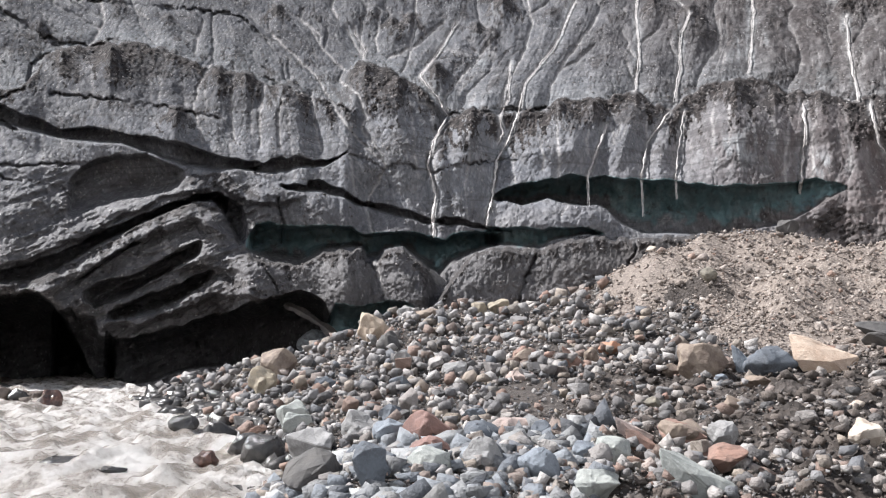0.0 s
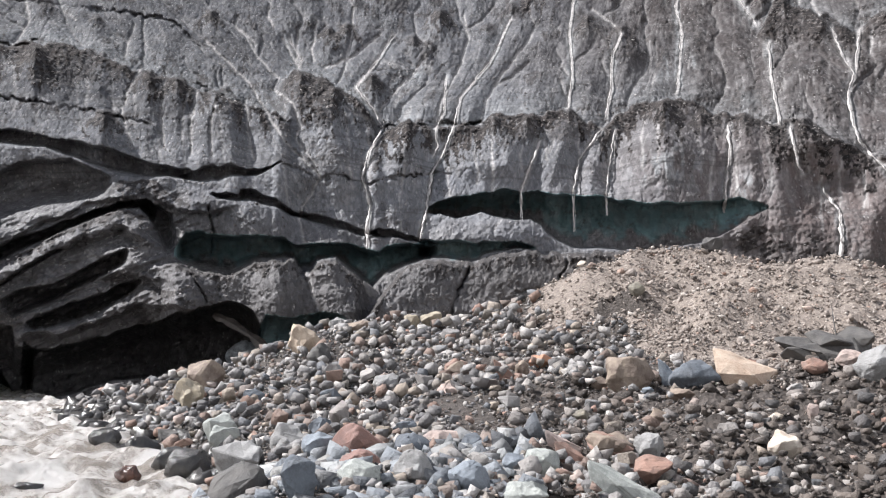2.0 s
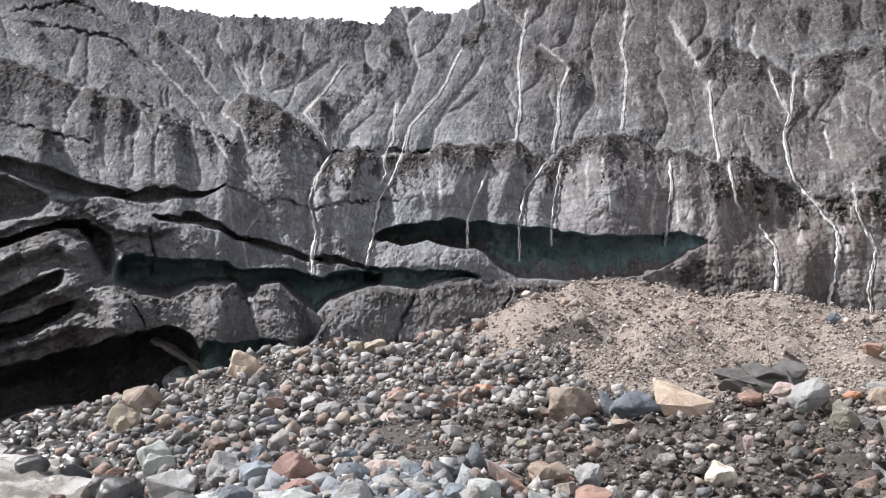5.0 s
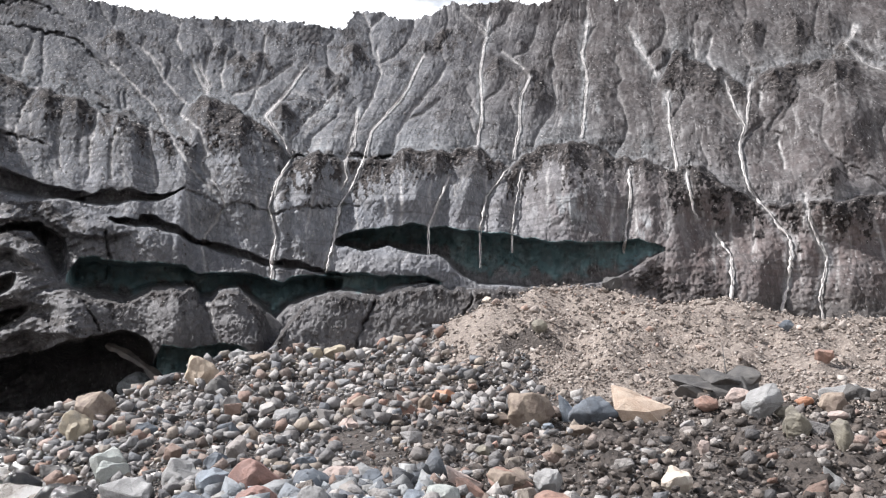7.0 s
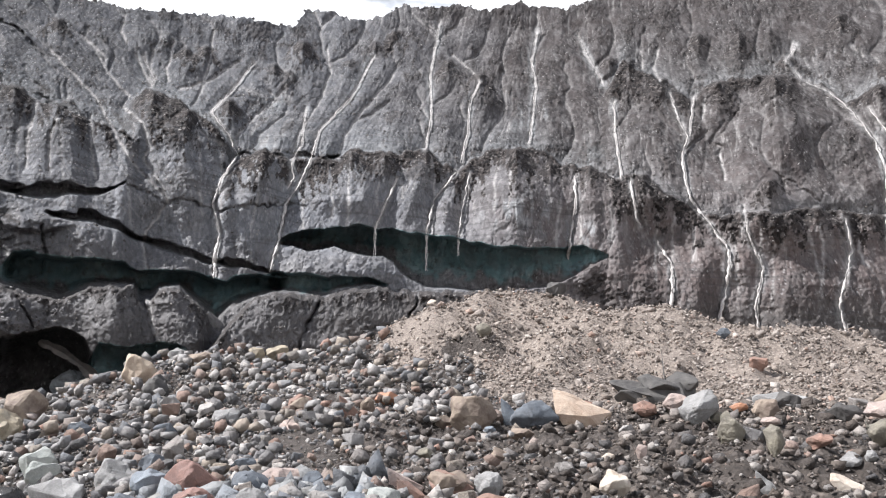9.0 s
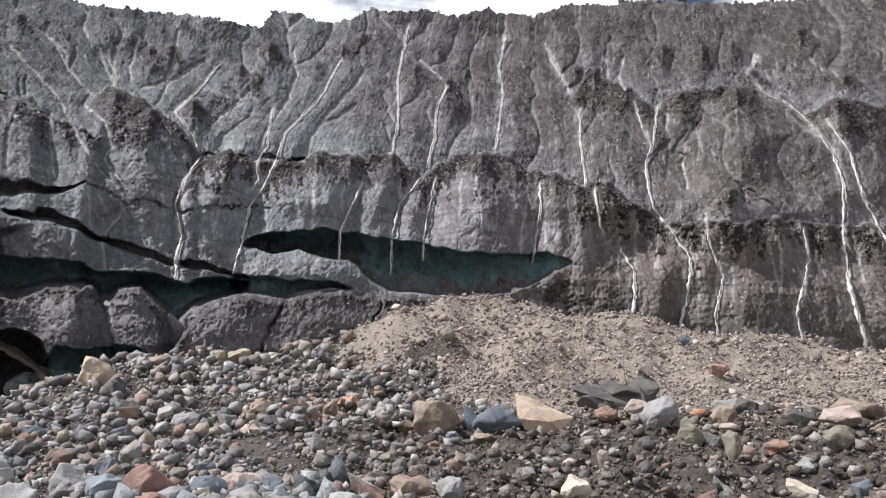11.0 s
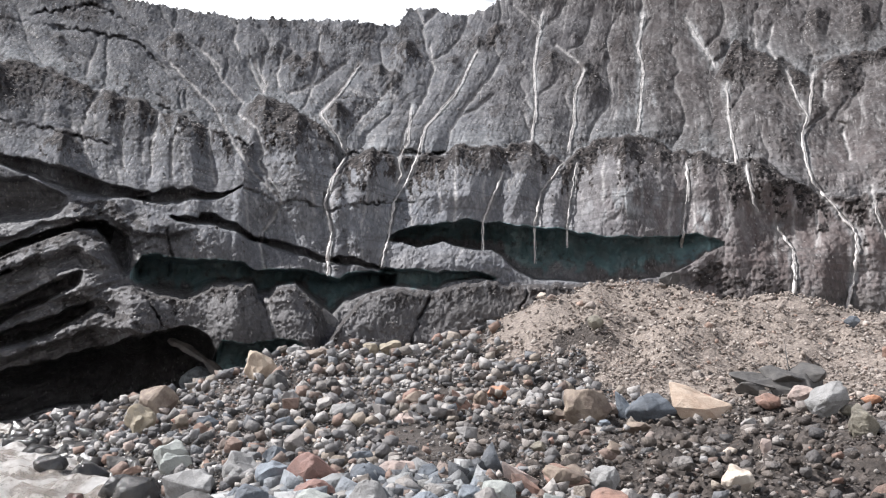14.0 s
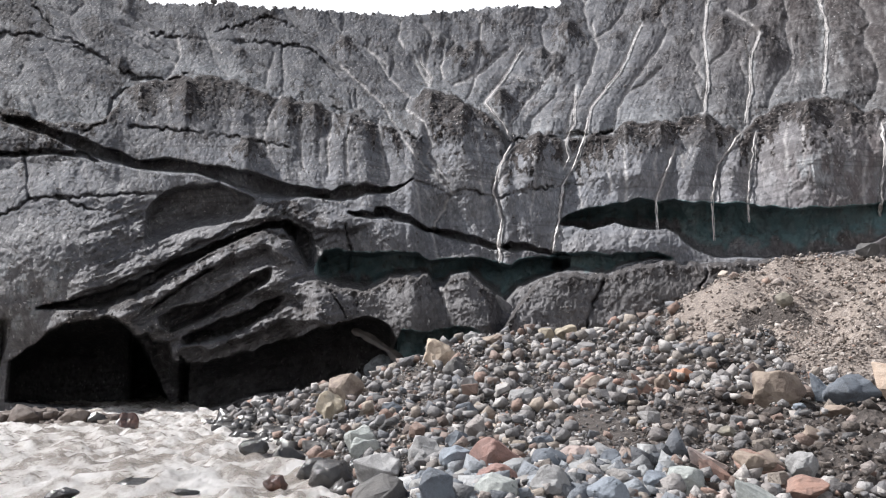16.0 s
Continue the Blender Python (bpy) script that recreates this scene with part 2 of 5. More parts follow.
GRIT_MANY = stone("grit_pebbles", "island", [(0.0, (0.04, 0.032, 0.028)), (0.35, (0.085, 0.067, 0.056)), (0.6, (0.17, 0.143, 0.125)), (0.72, (0.075, 0.073, 0.076)), (0.84, (0.27, 0.24, 0.22)), (0.95, (0.36, 0.34, 0.32)), (1.0, (0.24, 0.14, 0.105))])
WATER, FALL = torrent(), falling_water()


# ---- tools ----
def mesh_object(name, data, material, parent=None, label=""):
    ob = new(name, data)
    if material:
        data.materials.append(material)
    ob.parent = parent
    if label:
        ob["label"] = label
    return ob


def part(name, bm, material, parent=None, label=""):
    data = bpy.data.meshes.new(name)
    bm.to_mesh(data)
    bm.free()
    return mesh_object(name, data, material, parent, label)


def sheet(name, x, y, z, closed=False):
    """A mesh from grids of coordinates: rows by columns."""
    rows, cols = x.shape
    co = np.stack([x, y, z], -1).reshape(-1, 3).astype(np.float32)
    idx = np.arange(rows * cols).reshape(rows, cols)
    a, b2 = idx[:-1, :], idx[1:, :]
    if closed:
        q = np.stack([a, np.roll(a, -1, 1), np.roll(b2, -1, 1), b2], -1)
    else:
        q = np.stack([a[:, :-1], a[:, 1:], b2[:, 1:], b2[:, :-1]], -1)
    return grid_mesh(name, co, q.reshape(-1, 4))


def grid_mesh(name, co, faces):
    data = bpy.data.meshes.new(name)
    n, k = faces.shape
    data.vertices.add(len(co))
    data.vertices.foreach_set("co", co.astype(np.float32).ravel())
    data.loops.add(n * k)
    data.loops.foreach_set("vertex_index", faces.astype(np.int32).ravel())
    data.polygons.add(n)
    data.polygons.foreach_set("loop_start", (np.arange(n) * k).astype(np.int32))
    data.update(calc_edges=True)
    return data


def lattice(i, j, k, seed):
    h = (i * 374761393 + j * 668265263 + k * 2147483647 + seed * 1274126177) & 0xFFFFFFFF
    h = ((h ^ (h >> 13)) * 1274126177) & 0xFFFFFFFF
    return ((h ^ (h >> 16)) & 0xFFFF) / 32767.5 - 1.0


def value_noise(x, y, seed=0):
    xi, yi = np.floor(x).astype(np.int64), np.floor(y).astype(np.int64)
    fx, fy = x - xi, y - yi
    fx, fy = fx * fx * fx * (fx * (fx * 6 - 15) + 10), fy * fy * fy * (fy * (fy * 6 - 15) + 10)
    a = lattice(xi, yi, 0, seed) * (1 - fx) + lattice(xi + 1, yi, 0, seed) * fx
    b2 = lattice(xi, yi + 1, 0, seed) * (1 - fx) + lattice(xi + 1, yi + 1, 0, seed) * fx
    return a * (1 - fy) + b2 * fy


def fbm(x, y, octaves=4, seed=0, gain=0.5):
    total, amp = 0.0, 1.0
    for o in range(octaves):
        total = total + amp * value_noise(x * 2 ** o + 17.3 * o, y * 2 ** o - 9.1 * o, seed + o)
        amp *= gain
    return total


def step(a, b2, v):
    t = np.clip((v - a) / (b2 - a), 0, 1)
    return t * t * (3 - 2 * t)


def along(line, v):
    """The height of a polyline over bearing v."""
    return np.interp(v, [p[0] for p in line], [p[1] for p in line])


def from_line(line, x, y):
    """The distance of points from a polyline."""
    best = np.full(x.shape, 1e9)
    for (x0, y0), (x1, y1) in zip(line, line[1:]):
        dx, dy = x1 - x0, y1 - y0
        t = np.clip(((x - x0) * dx + (y - y0) * dy) / (dx * dx + dy * dy + 1e-9), 0, 1)
        best = np.minimum(best, np.hypot(x - x0 - t * dx, y - y0 - t * dy))
    return best


# ---- the glacier front: an amphitheatre of ice round the outwash ----
# Its relief is laid out by bearing (degrees from +y) and rise (degrees above the eye).
SKYLINE = [(-46, 24), (-34, 24.9), (-27.6, 24.75), (-24, 24.6), (-20.1, 25.2), (-17, 25.1), (-13.8, 25.25), (-10.5, 25.2), (-7.2, 25.05), (-4.2, 25.35), (-1.2, 25.56),
           (1.5, 25.5), (4.0, 25.45), (4.75, 26.5), (6.8, 26.5), (8.0, 26.05), (10.4, 26.4), (11.9, 27.25), (13.8, 27.0), (15.9, 27.3), (18, 26.9), (20.5, 27.3),
           (22.3, 27), (23.9, 26.8), (26.9, 27.5), (29.8, 27.25), (31.8, 27.4), (34.6, 27), (38.4, 26.4), (42, 26), (44.8, 25.85), (48, 25.4), (60, 23)]
# name, upper lip, lower edge, depth in metres
HOLLOWS = [
    ("great_crack", [(-33.77, 16.52), (-32.17, 16.58), (-30.49, 15.96), (-28.79, 15.76), (-27.03, 15.16), (-25.25, 14.78), (-23.82, 14.97), (-22.35, 14.9), (-19.73, 14.73), (-17.82, 14.35), (-16.26, 13.93), (-14.7, 13.6), (-12.53, 13.36)],
     [(-33.74, 16.15), (-32.11, 15.75), (-30.45, 15.36), (-28.72, 14.59), (-26.98, 14.22), (-25.21, 14.12), (-23.4, 13.89), (-21.58, 14.09), (-19.69, 13.49), (-17.77, 12.75), (-15.84, 12.64), (-14.29, 12.77), (-12.52, 12.74)], 3.4),
    ("branch_crack", [(-34.79, 13.69), (-33.59, 14.18), (-32.02, 14.44), (-31.39, 14.72), (-30.42, 14.91), (-28.73, 14.74), (-27.5, 14.35)],
     [(-34.76, 13.35), (-33.56, 13.84), (-31.99, 14.09), (-31.36, 14.31), (-30.39, 14.52), (-28.7, 14.34), (-27.5, 14.21)], 1.8),
    ("middle_crack", [(-13.51, 12.98), (-12.34, 13.29), (-11.95, 13.76), (-10.36, 13.83), (-8.76, 13.66), (-7.15, 13.86), (-6.55, 14.26)],
     [(-13.51, 12.79), (-12.32, 12.55), (-11.53, 12.6), (-9.95, 13.02), (-8.35, 13.19), (-6.55, 14.1)], 2.6),
    ("slab_hollow", [(-24.89, 11.42), (-24.06, 12.48), (-22.29, 13.45), (-20.07, 13.74), (-18.54, 13.06), (-17.56, 12.27)],
     [(-24.96, 9.21), (-23.2, 9.55), (-21.43, 10.5), (-19.58, 10.73), (-18.1, 11.29), (-17.55, 11.96)], 3.2),
    ("slab_crack_a", [(-31.04, 4.83), (-29.16, 5.57), (-26.54, 6.42), (-24.51, 7.34), (-22.43, 8.54), (-20.28, 9.57), (-18.45, 10.48), (-16.95, 10.91), (-15.42, 11.35), (-14.75, 10.75)],
     [(-31.03, 4.72), (-29.11, 4.89), (-27.13, 4.99), (-25.47, 5.69), (-23.09, 7.29), (-21.34, 8.32), (-19.54, 9.37), (-17.69, 10.24), (-15.79, 10.64), (-14.72, 9.28)], 5),
    ("slab_crack_b", [(-23.84, 4.45), (-22.64, 5.18), (-21.22, 5.47), (-19.96, 5.95), (-18.7, 6.89), (-17.42, 7.6), (-16.29, 7.97)],
     [(-23.83, 4.08), (-22.92, 3.43), (-21.17, 4.13), (-19.39, 5.32), (-17.57, 6.3), (-16.45, 6.93), (-16.17, 7.63)], 4.5),
    ("slab_crack_c", [(-22.27, 3.07), (-21.15, 3.72), (-19.72, 4.37), (-18.27, 4.88), (-16.8, 5.63), (-15.41, 6.03)],
     [(-22.24, 2.48), (-21.11, 2.71), (-19.31, 3.06), (-18.22, 3.56), (-16.95, 4.33), (-15.4, 5.65)], 4.5),
    ("slab_crack_d", [(-24.33, 5.06), (-23.04, 6.1), (-21.66, 7.26), (-20.04, 7.99)],
     [(-24.32, 4.81), (-23.03, 5.8), (-21.64, 6.88), (-20.03, 7.84)], 2),
    ("chimney", [(-15.49, 11.11), (-14.84, 11.09), (-14.05, 10.61), (-13.45, 9.89)],
     [(-15.48, 10.61), (-14.79, 9.28), (-13.99, 7.55), (-13.42, 8.14)], 3.5),
    ("cavern", [(-22.36, 2.04), (-21.78, 1.6), (-20.35, 1.71), (-19.28, 2.09), (-17.45, 2.51), (-15.6, 3.05), (-13.34, 3.78), (-11.81, 4.21), (-10.27, 4.6), (-9.1, 4.6), (-8.32, 4.1), (-7.77, 3.13)],
     [(-22.19, -1.93), (-21.29, -1.69), (-19.17, -1.06), (-17.36, -0.45), (-14.77, -0.28), (-11.75, 0.07), (-9.46, 0.52), (-7.76, 1.2)], 16),
    ("arch", [(-32.41, 1.38), (-31.48, 2.07), (-30.6, 2.95), (-30.01, 3.67), (-29.39, 4.1), (-28.09, 4.32), (-26.26, 4.47), (-25.44, 3.83), (-24.75, 3.04), (-23.95, 1.6), (-23.17, -0.22), (-22.49, -1.38)],
     [(-32.25, -0.89), (-30.65, -0.91), (-29.07, -1.04), (-26.11, -1.33), (-22.48, -1.74)], 24),
    ("pillar_shade", [(-25.65, 3.97), (-25.01, 3.48), (-24.26, 3.67), (-23.89, 3.16), (-22.9, 3.07), (-22.64, 1.89), (-21.56, 1.56)],
     [(-25.35, -1.87), (-21.42, -1.94)], 15),
    ("small_arch", [(-34.6, 3.38), (-33.44, 3.85), (-32.71, 4.22), (-32.23, 3.96)],
     [(-34.27, -0.86), (-32.94, -0.88), (-32.54, 1.89), (-32.18, 3.27)], 6),
    ("long_undercut", [(-13.61, 7.95), (-12.86, 9.28), (-11.88, 9.37), (-11.41, 9.1), (-10.31, 9.23), (-8.34, 9.17), (-6.36, 9.09), (-5.64, 8.58), (-4.77, 8.66), (-1.99, 8.75), (-0.42, 8.22), (0.17, 8.13), (0.77, 8.58), (2.34, 8.78), (3.31, 8.64), (4.36, 8.5)],
     [(-13.6, 7.44), (-11.84, 6.69), (-9.89, 6.55), (-9.11, 7.02), (-8.33, 7.41), (-7.15, 7.49), (-5.65, 7.64), (-5.33, 6.93), (-4.58, 6.89), (-4.1, 7.52), (-2.8, 7.7), (-2.02, 6.99), (-1.16, 6.27), (-0.48, 5.21), (-0.07, 5.79), (0.53, 6.48), (1.71, 7.01), (2.5, 7.34), (4.34, 7.8)], 5.5),
    ("lip_undercut", [(2.85, 8.67), (3.8, 8.98), (5.78, 8.9), (7.76, 8.68), (9.74, 8.62), (11.12, 8.28)],
     [(2.85, 7.58), (3.99, 7.65), (4.98, 7.53), (6.16, 7.45), (6.96, 7.56), (7.75, 7.9), (9.73, 8.15), (11.11, 8.12)], 3),
    ("lens_crack_a", [(-11.44, 11.83), (-10.34, 12), (-9.54, 11.94), (-9.35, 12.29), (-8.35, 12.26), (-7.15, 11.76), (-6.15, 11.17), (-4.76, 10.54)],
     [(-11.44, 11.67), (-10.33, 11.46), (-9.54, 11.43), (-8.35, 11.32), (-7.15, 11.09), (-6.15, 10.62), (-4.76, 10.42)], 2.4),
    ("lens_crack_b", [(-5.55, 10.93), (-3.96, 10.65), (-2.77, 10.25), (-1.18, 9.91), (0.31, 9.37)],
     [(-5.56, 10.54), (-3.97, 9.94), (-2.38, 9.58), (-0.8, 9.28), (0.31, 9.22)], 2),
    ("lens_crack_c", [(-0.6, 9.31), (0.2, 9.81), (1.58, 9.66), (3.33, 9.19), (4.48, 8.8)],
     [(-0.6, 9), (1.57, 9.15), (3.32, 8.84), (4.48, 8.69)], 2),
    ("green_cave", [(3.4, 10.9), (4.2, 11.57), (5.4, 11.96), (7.8, 12.21), (9.81, 12.3), (10.28, 12.09), (11.8, 12.09), (13.78, 11.8), (15.74, 11.61), (17.67, 11.26), (19.58, 10.93), (21.47, 10.75), (23.33, 10.75), (24.8, 10.84), (26.57, 10.27)],
     [(3.4, 10.79), (4.6, 10.78), (5.59, 10.47), (7.39, 10.88), (8.18, 10.6), (8.98, 10.27), (10.76, 10.24), (11.55, 9.75), (12.12, 9.15), (12.9, 8.63), (13.67, 8.22), (15.61, 8.08), (19.06, 7.88), (20.58, 7.97), (22.45, 8.19), (24.32, 8.92), (26.56, 10.12)], 7),
    ("ice_mouth", [(-8.3, 1.2), (-7.92, 2.74), (-7.46, 3.82), (-6.36, 3.66), (-4.41, 3.77), (-3.9, 4.08), (-2.84, 3.87), (-2.07, 3.48)],
     [(-8.3, 0.82), (-6.37, 0.73), (-4.42, 2.14), (-2.07, 2.9)], 5),
]
SEAMS = [
    ("seam_a", [(-6.55, 13.98), (-5.14, 13.67), (-4.06, 13), (-2.73, 13.45), (-0.94, 12.76), (0.07, 13.01), (1.67, 13.32), (3.46, 13.49), (5.23, 13.61)]),
    ("seam_b", [(-34.17, 9.64), (-33.3, 10.31), (-31.81, 11.49), (-31.02, 11.74), (-28.56, 12.02), (-25.12, 12.44), (-23.35, 12.71)]),
    ("seam_c", [(-32.35, 23.28), (-31.82, 22.87), (-30.9, 21.85), (-29.15, 21.27), (-27.35, 20.47), (-25.88, 19.84), (-23.7, 19.91), (-22.61, 20.41)]),
    ("seam_d", [(-28.82, 16.15), (-27.48, 16.91), (-27.22, 18.37), (-26.38, 19.07)]),
    ("seam_e", [(-26.06, 16.7), (-23.54, 16.76), (-19.81, 16.68), (-17.88, 16.43), (-15.54, 16.17)]),
    ("seam_f", [(-31.81, 11.49), (-31.98, 13.05), (-32.36, 14.75)]),
    ("seam_g", [(-12.43, 18.95), (-10.4, 18.06), (-7.97, 17.46), (-6.14, 16.89)]),
    ("seam_h", [(-24.96, 22.71), (-23.84, 22.67), (-21.97, 22.78), (-18.88, 22.82), (-15.32, 22.9), (-13.71, 22.55), (-12.06, 21.03)]),
    ("seam_i", [(-30.22, 11.99), (-28.17, 11.19), (-25.58, 11.08), (-24.67, 10.59)]),
    ("seam_j", [(-5.18, 6.82), (-4.59, 5.45), (-4.02, 3.69)]),
    ("seam_k", [(6.56, 7.29), (5.96, 6), (5.36, 4.45), (5.04, 3.28)]),
    ("seam_l", [(13.26, 7.64), (13.32, 7.06), (12.63, 5.9)]),
    ("seam_m", [(-12.62, 6.8), (-11.83, 5.45), (-11.43, 4.67)]),
    ("seam_n", [(9.68, 5.29), (11.64, 5.38), (13.21, 5.89)]),
    ("seam_o", [(-11.43, 10.9), (-11.1, 9.34), (-11.16, 7.78)]),
    ("seam_p", [(3.8, 17.12), (6.24, 16.85), (7.87, 16.92)]),
    ("seam_q", [(0.18, 16.68), (1.78, 16.91), (3.8, 16.74), (7.46, 16.92)]),
    ("seam_s", [(37.27, 15.32), (38.66, 14.47), (40.15, 13.07)]),
    ("seam_t", [(-20.85, 23.35), (-18.93, 23.89), (-16.97, 24.59), (-14.54, 23.68)]),
    ("seam_u", [(-34.15, 21.28), (-32.55, 21.5), (-30.53, 21.4), (-28.79, 20.97)]),
]
STREAMS = [
    ("w1", [(0.46, 16.63), (-0.54, 15.04), (-1.03, 13.31), (-0.44, 11.3), (-0.69, 9.79), (-0.65, 8.29)]),
    ("w1a", [(1.14, 22.81), (-0.24, 20.82), (-1.51, 19.31), (-0.2, 17.87), (0.46, 16.63)]),
    ("w2", [(9.72, 23.76), (8.21, 21.04), (5.93, 18.61), (5.53, 16.67), (4.59, 14.7), (3.9, 13.5), (3.49, 10.8), (2.97, 8.87)]),
    ("w3", [(14.57, 26.2), (13.91, 22.64), (14.05, 20.18), (13.63, 17.66)]),
    ("w3b", [(11.66, 15.65), (10.74, 13.48), (10.2, 12.09)]),
    ("w4", [(17.66, 22.35), (16.85, 21.01), (16.68, 18.7), (16.18, 16.67)]),
    ("w4b", [(15.9, 16.16), (14.33, 14.18), (13.86, 12.01)]),
    ("w4c", [(16.92, 16.18), (16.35, 13.63), (16.1, 11.67)]),
    ("w5", [(21.83, 25.51), (21.33, 23.66), (21.69, 21.96), (21.4, 19.87), (21.11, 18.14)]),
    ("w6", [(24.3, 15.77), (24.4, 14.41), (24.05, 12.08), (23.75, 10.13)]),
    ("w7", [(27.2, 20.66), (27.26, 18.19), (27.59, 15.41)]),
    ("w7b", [(28.18, 15.27), (28.5, 12.76), (28.79, 12.17)]),
    ("w7c", [(29.8, 11.18), (30.7, 9.63), (30.72, 8.1), (30.51, 6.28)]),
    ("w8", [(31.04, 21), (31.63, 19.09), (32.17, 17.93), (31.66, 16.83), (31.85, 14.92), (32.36, 13.38), (33.42, 12), (34.45, 10.26), (34.16, 8.01), (33.49, 5.22)]),
    ("w8b", [(32.66, 20.51), (32.25, 18)]),
    ("w9", [(35.51, 13.02), (35.76, 10.95), (36.49, 9.05), (35.88, 6.48), (35.97, 4.82)]),
    ("w10", [(41.6, 11.87), (41.79, 9.87), (40.82, 6.51), (41.2, 4.01)]),
    ("w11", [(41.16, 19.82), (42.44, 18.42), (43.64, 16.49), (44.12, 14.31), (43.87, 11.15), (43.96, 8.32), (44.39, 5.85), (44.94, 3.08)]),
    ("w12", [(43.47, 18.46), (44.63, 16.37), (45.19, 13.5), (46.3, 10.6), (47.09, 8.47)]),
    ("w13", [(39.41, 22.89), (38.8, 22.08), (39.62, 20.73), (41.16, 19.82)]),
    ("w14", [(24.75, 25.06), (25.75, 23.16), (26.54, 21.82)]),
    ("w15", [(-6.28, 22.3), (-5.43, 21.02), (-5.56, 20.47)]),
    ("w16", [(4.02, 14.66), (4.36, 15.44), (4.11, 16.38), (4.8, 17.76), (4.98, 20.04)]),
]
FALLS = [
    ("f3", [(10.2, 12.09), (10.2, 10.03)]),
    ("f4", [(13.86, 12.01), (13.85, 9.27)]),
    ("f4c", [(16.1, 11.67), (16.17, 10.29)]),
    ("f6", [(23.75, 10.13), (23.73, 7.6)]),
]
GULLIES = [
    ("g1", [(-9.63, 22.6), (-8.39, 20.94), (-6.95, 19.75), (-7.24, 18.99), (-5.94, 18.12), (-5.33, 16.58), (-5.74, 15.81), (-4.33, 14.05), (-3.94, 13.08)]),
    ("g2", [(-12.07, 21.78), (-10.43, 20.52), (-8.79, 19.05), (-7.97, 17.72), (-6.55, 15.61), (-4.34, 13.67)]),
    ("g3", [(-6.75, 22.27), (-6.13, 21.34), (-5.64, 20.51)]),
    ("g4", [(-5.63, 22.83), (-5.8, 21.53), (-5.64, 20.51)]),
    ("g5", [(-1.76, 24.63), (-1.79, 22.79), (-2.31, 20.56), (-2.74, 19.62)]),
    ("g6", [(0.28, 22.91), (-1.81, 21.3), (-3.79, 20.51)]),
    ("g7", [(-4.48, 22.27), (-4.69, 21.71), (-4.49, 20.96)]),
    ("g8", [(3.72, 21.83), (2.66, 20.39), (1.2, 18.95), (0.25, 17.84), (0.35, 16.87)]),
    ("g9", [(-9.85, 23.51), (-10.04, 22.77), (-8.81, 22.06), (-8.6, 21.5)]),
    ("g10", [(-7.58, 24.66), (-7.78, 23.74), (-7.37, 23.01)]),
    ("g11", [(-16.7, 22.26), (-17.05, 20.95), (-17.23, 20.2)]),
    ("g12", [(-16.03, 19.72), (-16.78, 18.37), (-17.13, 17.22)]),
    ("g13", [(-17.32, 17.02), (-16.9, 15.72), (-16.47, 14.41)]),
    ("g14", [(-14.62, 18.86), (-14.77, 16.58), (-14.53, 14.68)]),
    ("g15", [(-12.42, 18.57), (-12.79, 16.66), (-12.67, 14.36)]),
    ("g16", [(-11.01, 18.24), (-11.51, 16.7), (-11.36, 14.39)]),
    ("g17", [(-9.19, 18.09), (-8.97, 16.37), (-8.56, 14.24)]),
    ("g18", [(-23.48, 22.89), (-23.04, 21.52), (-23.71, 20.19)]),
    ("g19", [(6.3, 24.1), (6.7, 22.62), (5.86, 20.37), (4.62, 18.47), (4.21, 16.55), (4.21, 15)]),
    ("g20", [(11.25, 22.52), (9.14, 20.33), (7.89, 18.45), (7.46, 16.92)]),
    ("g21", [(15.6, 23.96), (16.78, 23.15), (17.55, 22.36)]),
    ("g22", [(24.96, 24.87), (25.15, 23.93), (25.75, 22.98)]),
    ("g23", [(29.22, 23.72), (29.27, 22.61)]),
    ("g24", [(30.43, 23.82), (29.99, 22.56), (30.74, 21.4)]),
    ("g25", [(39.24, 23.09), (38.59, 21.75), (39.28, 21.13)]),
    ("g26", [(42.76, 22.41), (43.39, 21.62)]),
    ("g27", [(44.05, 21.35), (44.66, 20.56), (44.68, 20.03)]),
    ("g28", [(33.43, 20.27), (33.17, 18.98)]),
    ("g29", [(35.52, 13.21), (35.23, 11.16)]),
    ("g30", [(34.2, 16.66), (34.49, 14.96)]),
    ("g31", [(-4.06, 12.88), (-5.15, 11.13), (-5.32, 10.23), (-4.93, 8.5)]),
    ("g32", [(-4.7, 6.7), (-4.4, 5.25), (-3.78, 3.8)]),
    ("g33", [(-0.1, 14.76), (-0.92, 13.62)]),
    ("g34", [(-13.24, 9.12), (-12.95, 7.76)]),
]
